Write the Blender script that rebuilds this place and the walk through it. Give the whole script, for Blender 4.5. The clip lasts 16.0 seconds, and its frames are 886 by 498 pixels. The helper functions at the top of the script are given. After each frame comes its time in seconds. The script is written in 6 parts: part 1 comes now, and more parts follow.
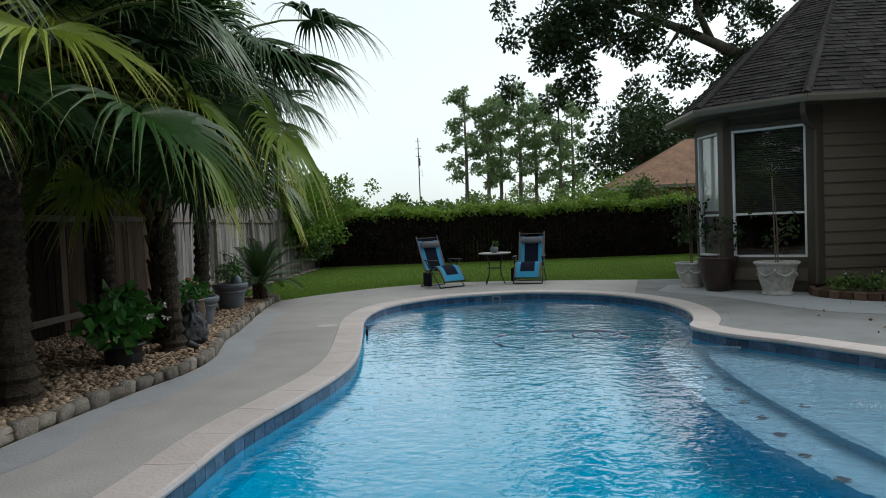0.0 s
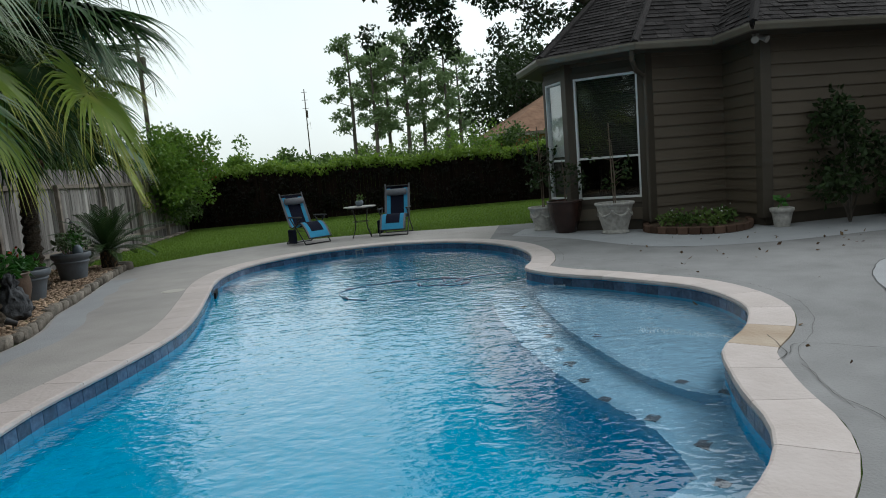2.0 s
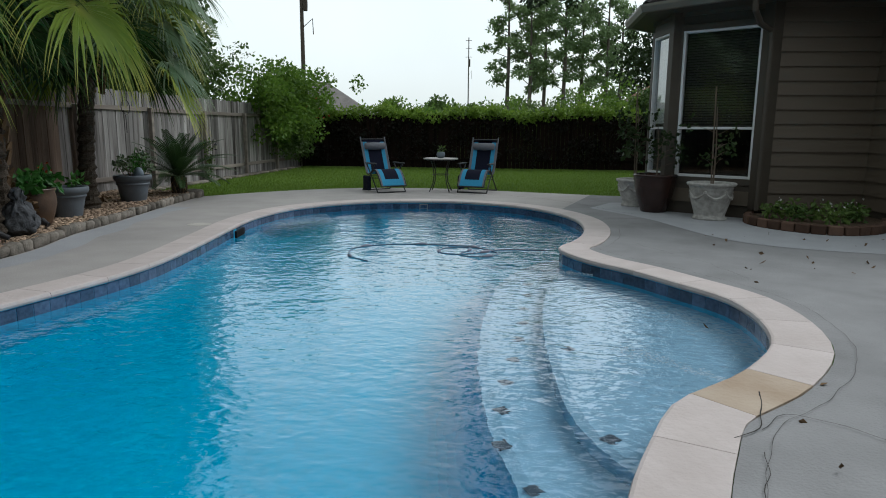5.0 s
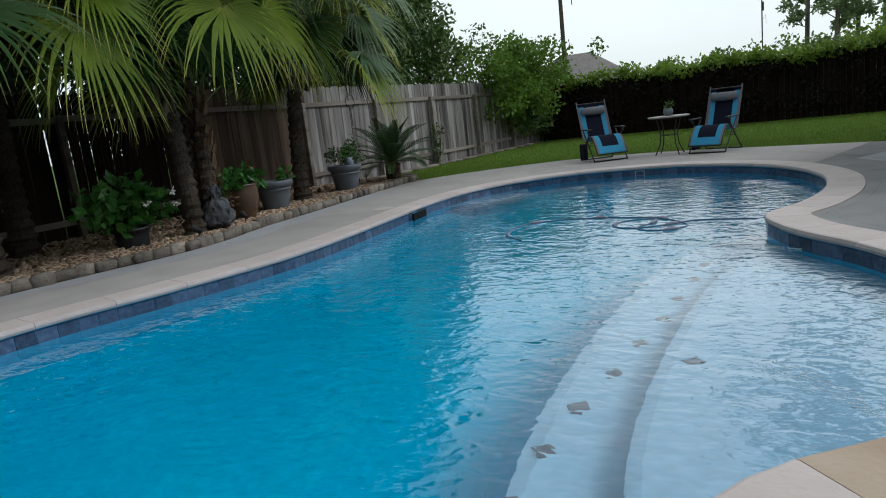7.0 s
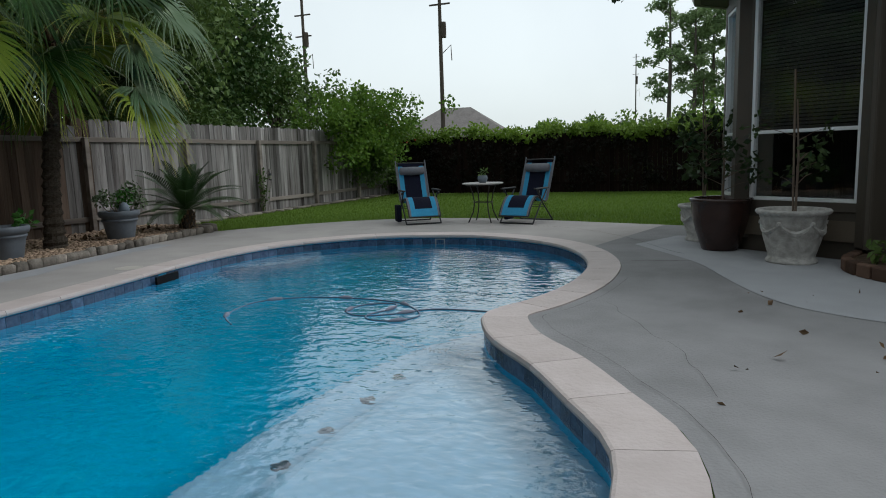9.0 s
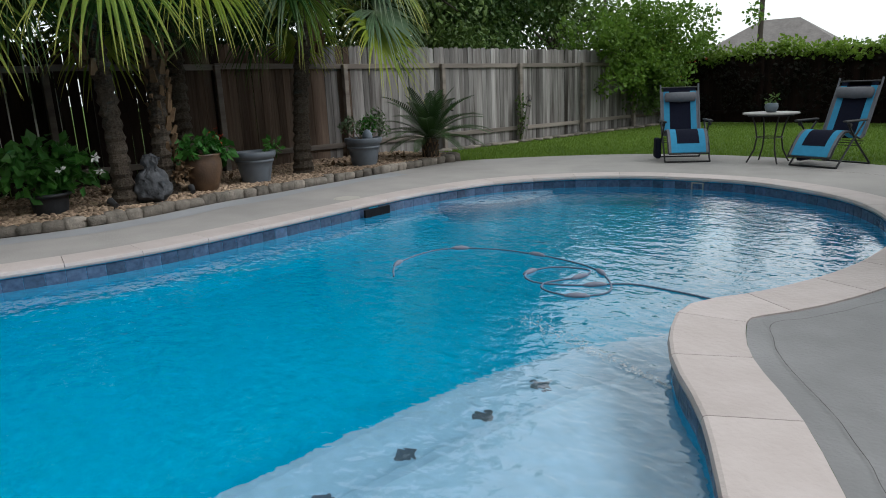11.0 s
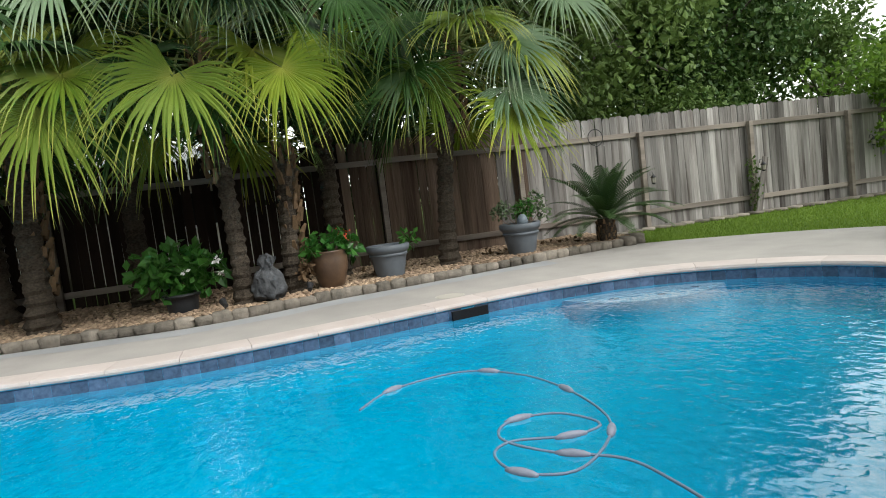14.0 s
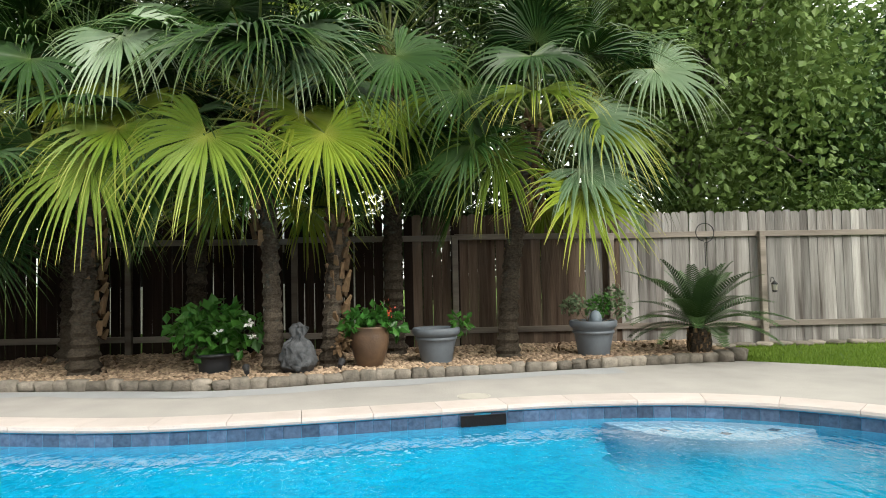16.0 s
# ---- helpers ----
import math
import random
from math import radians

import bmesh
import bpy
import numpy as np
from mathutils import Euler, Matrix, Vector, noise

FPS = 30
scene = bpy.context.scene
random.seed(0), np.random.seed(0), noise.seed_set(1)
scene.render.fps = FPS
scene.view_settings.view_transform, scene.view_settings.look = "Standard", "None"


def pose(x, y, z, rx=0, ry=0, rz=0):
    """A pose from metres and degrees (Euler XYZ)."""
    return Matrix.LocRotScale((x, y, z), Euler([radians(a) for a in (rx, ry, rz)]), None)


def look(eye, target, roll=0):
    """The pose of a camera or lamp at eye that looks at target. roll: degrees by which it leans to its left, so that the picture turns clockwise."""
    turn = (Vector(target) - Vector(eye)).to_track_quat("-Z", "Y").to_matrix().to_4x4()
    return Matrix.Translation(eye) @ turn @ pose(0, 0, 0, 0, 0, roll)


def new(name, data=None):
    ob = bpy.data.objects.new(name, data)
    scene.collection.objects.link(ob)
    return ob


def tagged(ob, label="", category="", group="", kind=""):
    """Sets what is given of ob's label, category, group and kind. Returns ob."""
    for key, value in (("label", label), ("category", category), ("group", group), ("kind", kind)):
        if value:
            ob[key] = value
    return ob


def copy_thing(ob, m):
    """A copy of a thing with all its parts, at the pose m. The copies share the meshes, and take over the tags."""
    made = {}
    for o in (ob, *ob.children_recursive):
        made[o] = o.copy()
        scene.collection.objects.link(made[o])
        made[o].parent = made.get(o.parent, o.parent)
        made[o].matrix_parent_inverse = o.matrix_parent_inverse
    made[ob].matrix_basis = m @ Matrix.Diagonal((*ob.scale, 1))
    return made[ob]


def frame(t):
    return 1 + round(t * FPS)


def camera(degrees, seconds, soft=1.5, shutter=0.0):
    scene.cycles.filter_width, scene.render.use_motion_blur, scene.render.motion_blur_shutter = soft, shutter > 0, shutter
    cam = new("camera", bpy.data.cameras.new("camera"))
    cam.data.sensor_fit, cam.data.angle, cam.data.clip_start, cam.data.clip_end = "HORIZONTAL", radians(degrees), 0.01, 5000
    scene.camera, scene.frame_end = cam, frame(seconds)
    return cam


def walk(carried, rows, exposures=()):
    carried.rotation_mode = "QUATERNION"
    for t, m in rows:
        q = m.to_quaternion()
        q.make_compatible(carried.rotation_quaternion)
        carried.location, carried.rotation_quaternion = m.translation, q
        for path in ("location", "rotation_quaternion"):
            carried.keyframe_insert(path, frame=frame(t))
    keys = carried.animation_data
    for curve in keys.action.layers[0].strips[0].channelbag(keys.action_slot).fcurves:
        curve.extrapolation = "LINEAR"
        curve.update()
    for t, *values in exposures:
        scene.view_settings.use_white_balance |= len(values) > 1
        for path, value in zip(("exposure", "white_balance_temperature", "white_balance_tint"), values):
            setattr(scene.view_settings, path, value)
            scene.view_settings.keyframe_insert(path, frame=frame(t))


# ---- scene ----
cam = camera(68.3, 16.0, soft=1.0)
PATH = [
    (0, (0.383, -0.202, 1.462), (0.288, 1.794, 1.386), -2.3),
    (0.5, (0.418, -0.17, 1.472), (0.28, 1.823, 1.382), -3.1),
    (1, (0.542, -0.339, 1.532), (0.365, 1.65, 1.424), -3.5),
    (1.5, (0.814, -0.413, 1.495), (0.918, 1.576, 1.306), -3.1),
    (2, (1.142, -0.373, 1.466), (1.346, 1.602, 1.222), -4.7),
    (2.5, (1.27, -0.245, 1.478), (1.6, 1.692, 1.097), -10.8),
    (3, (1.691, -0.066, 1.461), (2.038, 1.872, 1.11), -4.5),
    (5.5, (3.038, 0.995, 1.317), (2.618, 2.918, 0.961), -1.7),
    (6, (3.34, 1.302, 1.258), (2.742, 3.184, 0.94), -3.7),
    (6.5, (3.569, 1.643, 1.23), (2.759, 3.436, 0.87), -3.9),
    (7, (3.802, 2.037, 1.15), (2.749, 3.694, 0.765), -6.6),
    (7.5, (4.112, 2.298, 1.225), (3.14, 4.01, 0.88), -4.3),
    (8, (4.453, 2.712, 1.232), (3.619, 4.51, 0.966), -4.1),
    (10.3, (4.915, 4.375, 1.3), (4.2, 6.215, 1.005), -0.8),
    (10.5, (4.895, 4.487, 1.271), (4.04, 6.263, 0.936), 1.4),
    (11, (4.901, 5.019, 1.257), (3.452, 6.313, 0.785), -2.4),
    (11.5, (5.078, 5.522, 1.269), (3.433, 6.501, 0.69), -3.8),
    (12, (5.263, 5.88, 1.297), (3.641, 6.883, 0.693), -0.6),
    (12.5, (5.29, 6.311, 1.26), (3.573, 7.19, 0.73), -5.3),
    (13, (5.187, 6.81, 1.198), (3.328, 7.479, 0.885), -8.2),
    (13.5, (5.173, 7.112, 1.149), (3.307, 7.805, 0.956), -4.1),
    (14, (5.002, 7.508, 1.152), (3.087, 8.059, 0.979), -7.0),
    (14.5, (4.917, 7.883, 1.16), (2.945, 8.21, 1.127), -4.0),
    (15, (4.755, 8.214, 1.15), (2.784, 8.552, 1.206), 0.9),
    (15.5, (4.603, 8.511, 1.117), (2.609, 8.656, 1.175), -2.7),
    (16, (4.495, 8.832, 1.163), (2.501, 8.957, 1.249), -1.2),
]
EXPO = [(0.0, -0.14, 5900, 7), (3.2, -0.18, 5900, 7), (5.5, -0.17, 5800, 8), (8.2, -0.2, 5800, 9), (10.3, -0.48, 5900, 8), (10.6, -0.38, 5900, 9), (11.0, 0.12, 5950, 10), (12.0, 0.38, 6000, 11), (13.0, 0.58, 6150, 9), (14.0, 0.88, 6350, 8), (16.0, 1.25, 6650, 7)]
walk(cam, [(t, look(eye, target, roll)) for t, eye, target, roll in PATH], EXPO)

# ---- world and sun ----
SUN_AZ, SUN_EL = radians(56), radians(46)
world = bpy.data.worlds.new("sky")
scene.world = world
world.use_nodes = True
wn, wl = world.node_tree.nodes, world.node_tree.links
wn.clear()
sky = wn.new("ShaderNodeTexSky")
sky.sky_type, sky.sun_disc = "NISHITA", False
sky.sun_elevation, sky.sun_rotation = SUN_EL, SUN_AZ
sky.air_density, sky.dust_density, sky.ozone_density = 1.0, 4.0, 1.0
# a bright veil of cloud over the blue
coord = wn.new("ShaderNodeTexCoord")
cloud = wn.new("ShaderNodeTexNoise")
cloud.inputs["Scale"].default_value, cloud.inputs["Detail"].default_value = 3.0, 6.0
ramp = wn.new("ShaderNodeValToRGB")
ramp.color_ramp.elements[0].position, ramp.color_ramp.elements[0].color = 0.3, (8.9, 9.1, 8.3, 1)
ramp.color_ramp.elements[1].position, ramp.color_ramp.elements[1].color = 0.7, (10.0, 10.2, 9.2, 1)
veil = wn.new("ShaderNodeMixRGB")
veil.inputs[0].default_value = 0.55
back = wn.new("ShaderNodeBackground")
back.inputs["Strength"].default_value = 0.145
wout = wn.new("ShaderNodeOutputWorld")
wl.new(coord.outputs["Generated"], cloud.inputs["Vector"])
wl.new(cloud.outputs["Fac"], ramp.inputs[0])
pale = wn.new("ShaderNodeHueSaturation")
pale.inputs["Saturation"].default_value = 0.3
wl.new(sky.outputs[0], pale.inputs["Color"])
wl.new(pale.outputs[0], veil.inputs[1])
wl.new(ramp.outputs[0], veil.inputs[2])
# haze: brighter low down than overhead
sepz = wn.new("ShaderNodeSeparateXYZ")
haze = wn.new("ShaderNodeMapRange")
haze.interpolation_type = "SMOOTHSTEP"
for key, value in zip(("From Min", "From Max", "To Min", "To Max"), (0.1, 0.7, 1.1, 0.86)):
    haze.inputs[key].default_value = value
glow = wn.new("ShaderNodeVectorMath")
glow.operation = "SCALE"
wl.new(coord.outputs["Generated"], sepz.inputs[0])
wl.new(sepz.outputs["Z"], haze.inputs["Value"])
wl.new(veil.outputs[0], glow.inputs[0])
wl.new(haze.outputs[0], glow.inputs["Scale"])
wl.new(glow.outputs[0], back.inputs[0])
wl.new(back.outputs[0], wout.inputs[0])

sun = new("sun", bpy.data.lights.new("sun", "SUN"))
sun.data.energy, sun.data.angle, sun.data.color = 1.35, radians(24), (1.0, 0.96, 0.90)
sun.matrix_world = look((0, 0, 0), (-math.sin(SUN_AZ) * math.cos(SUN_EL), -math.cos(SUN_AZ) * math.cos(SUN_EL), -math.sin(SUN_EL)))


# ---- materials ----
def mat(name, col, rough=0.6, metal=0.0, var=0.25, scale=8.0, bump=0.2, bscale=40.0, col2=None, rnd=0.0, stretch=(1, 1, 1), spec=0.5, big=1.2):
    """Base colour varied at two scales, with fine relief; rnd: variation from piece to piece."""
    m = bpy.data.materials.new(name)
    m.use_nodes = True
    n, l = m.node_tree.nodes, m.node_tree.links
    p = n["Principled BSDF"]
    p.inputs["Roughness"].default_value, p.inputs["Metallic"].default_value = rough, metal
    p.inputs["Specular IOR Level"].default_value = spec if rough < 0.75 else spec * 0.25
    tc, mp = n.new("ShaderNodeTexCoord"), n.new("ShaderNodeMapping")
    mp.inputs["Scale"].default_value = stretch
    l.new(tc.outputs["Object"], mp.inputs["Vector"])
    info = n.new("ShaderNodeObjectInfo")
    shift = n.new("ShaderNodeVectorMath")
    shift.operation = "SCALE"
    shift.inputs["Scale"].default_value = 37.0
    comb = n.new("ShaderNodeCombineXYZ")
    for k in range(3):
        l.new(info.outputs["Random"], comb.inputs[k])
    l.new(comb.outputs[0], shift.inputs[0])
    add = n.new("ShaderNodeVectorMath")
    l.new(mp.outputs[0], add.inputs[0])
    l.new(shift.outputs[0], add.inputs[1])
    n1, n2, n3 = (n.new("ShaderNodeTexNoise") for _ in range(3))
    for t, s, d in ((n1, scale, 6), (n2, big, 3), (n3, bscale, 4)):
        t.inputs["Scale"].default_value, t.inputs["Detail"].default_value = s, d
        l.new(add.outputs[0], t.inputs["Vector"])
    c2 = col2 or tuple(min(1, c * 0.55) for c in col)
    r = n.new("ShaderNodeValToRGB")
    r.color_ramp.elements[0].position, r.color_ramp.elements[1].position = 0.35, 0.68
    r.color_ramp.elements[0].color, r.color_ramp.elements[1].color = (*c2, 1), (*col, 1)
    m1 = n.new("ShaderNodeMath")
    m1.operation = "MULTIPLY_ADD"
    m1.inputs[1].default_value, m1.inputs[2].default_value = 0.5, 0.0
    l.new(n2.outputs["Fac"], m1.inputs[0])
    m2 = n.new("ShaderNodeMath")
    m2.operation = "MULTIPLY_ADD"
    m2.inputs[1].default_value = 0.5
    l.new(n1.outputs["Fac"], m2.inputs[0])
    l.new(m1.outputs[0], m2.inputs[2])
    l.new(m2.outputs[0], r.inputs[0])
    mix = n.new("ShaderNodeMixRGB")
    mix.inputs[0].default_value = min(1.0, var * 2.5)
    mix.inputs[1].default_value = (*col, 1)
    l.new(r.outputs[0], mix.inputs[2])
    out = mix.outputs[0]
    if rnd:
        hsv = n.new("ShaderNodeHueSaturation")
        mr = n.new("ShaderNodeMapRange")
        mr.inputs["To Min"].default_value, mr.inputs["To Max"].default_value = 1 - rnd, 1 + rnd
        l.new(info.outputs["Random"], mr.inputs["Value"])
        l.new(mr.outputs[0], hsv.inputs["Value"])
        l.new(out, hsv.inputs["Color"])
        out = hsv.outputs[0]
    l.new(out, p.inputs["Base Color"])
    if bump:
        b = n.new("ShaderNodeBump")
        b.inputs["Strength"].default_value, b.inputs["Distance"].default_value = bump, 0.02
        l.new(n3.outputs["Fac"], b.inputs["Height"])
        l.new(b.outputs[0], p.inputs["Normal"])
    return m


def leaf_mat(name, col, col2, rough=0.45, trans=0.3, tip=None, spec=0.22):
    """Leaves: colour differs from leaf to leaf, part of the light passes through."""
    m = bpy.data.materials.new(name)
    m.use_nodes = True
    n, l = m.node_tree.nodes, m.node_tree.links
    p = n["Principled BSDF"]
    p.inputs["Roughness"].default_value = rough
    p.inputs["Specular IOR Level"].default_value = spec
    g, info = n.new("ShaderNodeNewGeometry"), n.new("ShaderNodeObjectInfo")
    s = n.new("ShaderNodeMath")
    s.operation = "MULTIPLY_ADD"
    s.inputs[1].default_value, s.inputs[2].default_value = 0.45, 0.0
    l.new(g.outputs["Random Per Island"], s.inputs[0])
    s2 = n.new("ShaderNodeMath")
    s2.operation = "MULTIPLY_ADD"
    s2.inputs[1].default_value = 0.55
    l.new(info.outputs["Random"], s2.inputs[0])
    l.new(s.outputs[0], s2.inputs[2])
    mix = n.new("ShaderNodeMixRGB")
    mix.inputs[1].default_value, mix.inputs[2].default_value = (*col, 1), (*col2, 1)
    l.new(s2.outputs[0], mix.inputs[0])
    out = mix.outputs[0]
    if tip:
        uv, sep = n.new("ShaderNodeUVMap"), n.new("ShaderNodeSeparateXYZ")
        l.new(uv.outputs[0], sep.inputs[0])
        r = n.new("ShaderNodeValToRGB")
        e = r.color_ramp.elements
        e[0].position, e[0].color = 0.0, (0.45, 0.45, 0.45, 1)
        e[1].position, e[1].color = 1.0, (0.8, 0.8, 0.8, 1)
        for pos, v in ((0.18, 0.05), (0.6, 0.05)):
            k = e.new(pos)
            k.color = (v, v, v, 1)
        l.new(sep.outputs[0], r.inputs[0])
        mt = n.new("ShaderNodeMixRGB")
        mt.inputs[2].default_value = (*tip, 1)
        l.new(r.outputs[0], mt.inputs[0])
        l.new(out, mt.inputs[1])
        out = mt.outputs[0]
    l.new(out, p.inputs["Base Color"])
    t, ms = n.new("ShaderNodeBsdfTranslucent"), n.new("ShaderNodeMixShader")
    l.new(out, t.inputs[0])
    ms.inputs[0].default_value = trans
    l.new(p.outputs[0], ms.inputs[1])
    l.new(t.outputs[0], ms.inputs[2])
    l.new(ms.outputs[0], n["Material Output"].inputs[0])
    return m


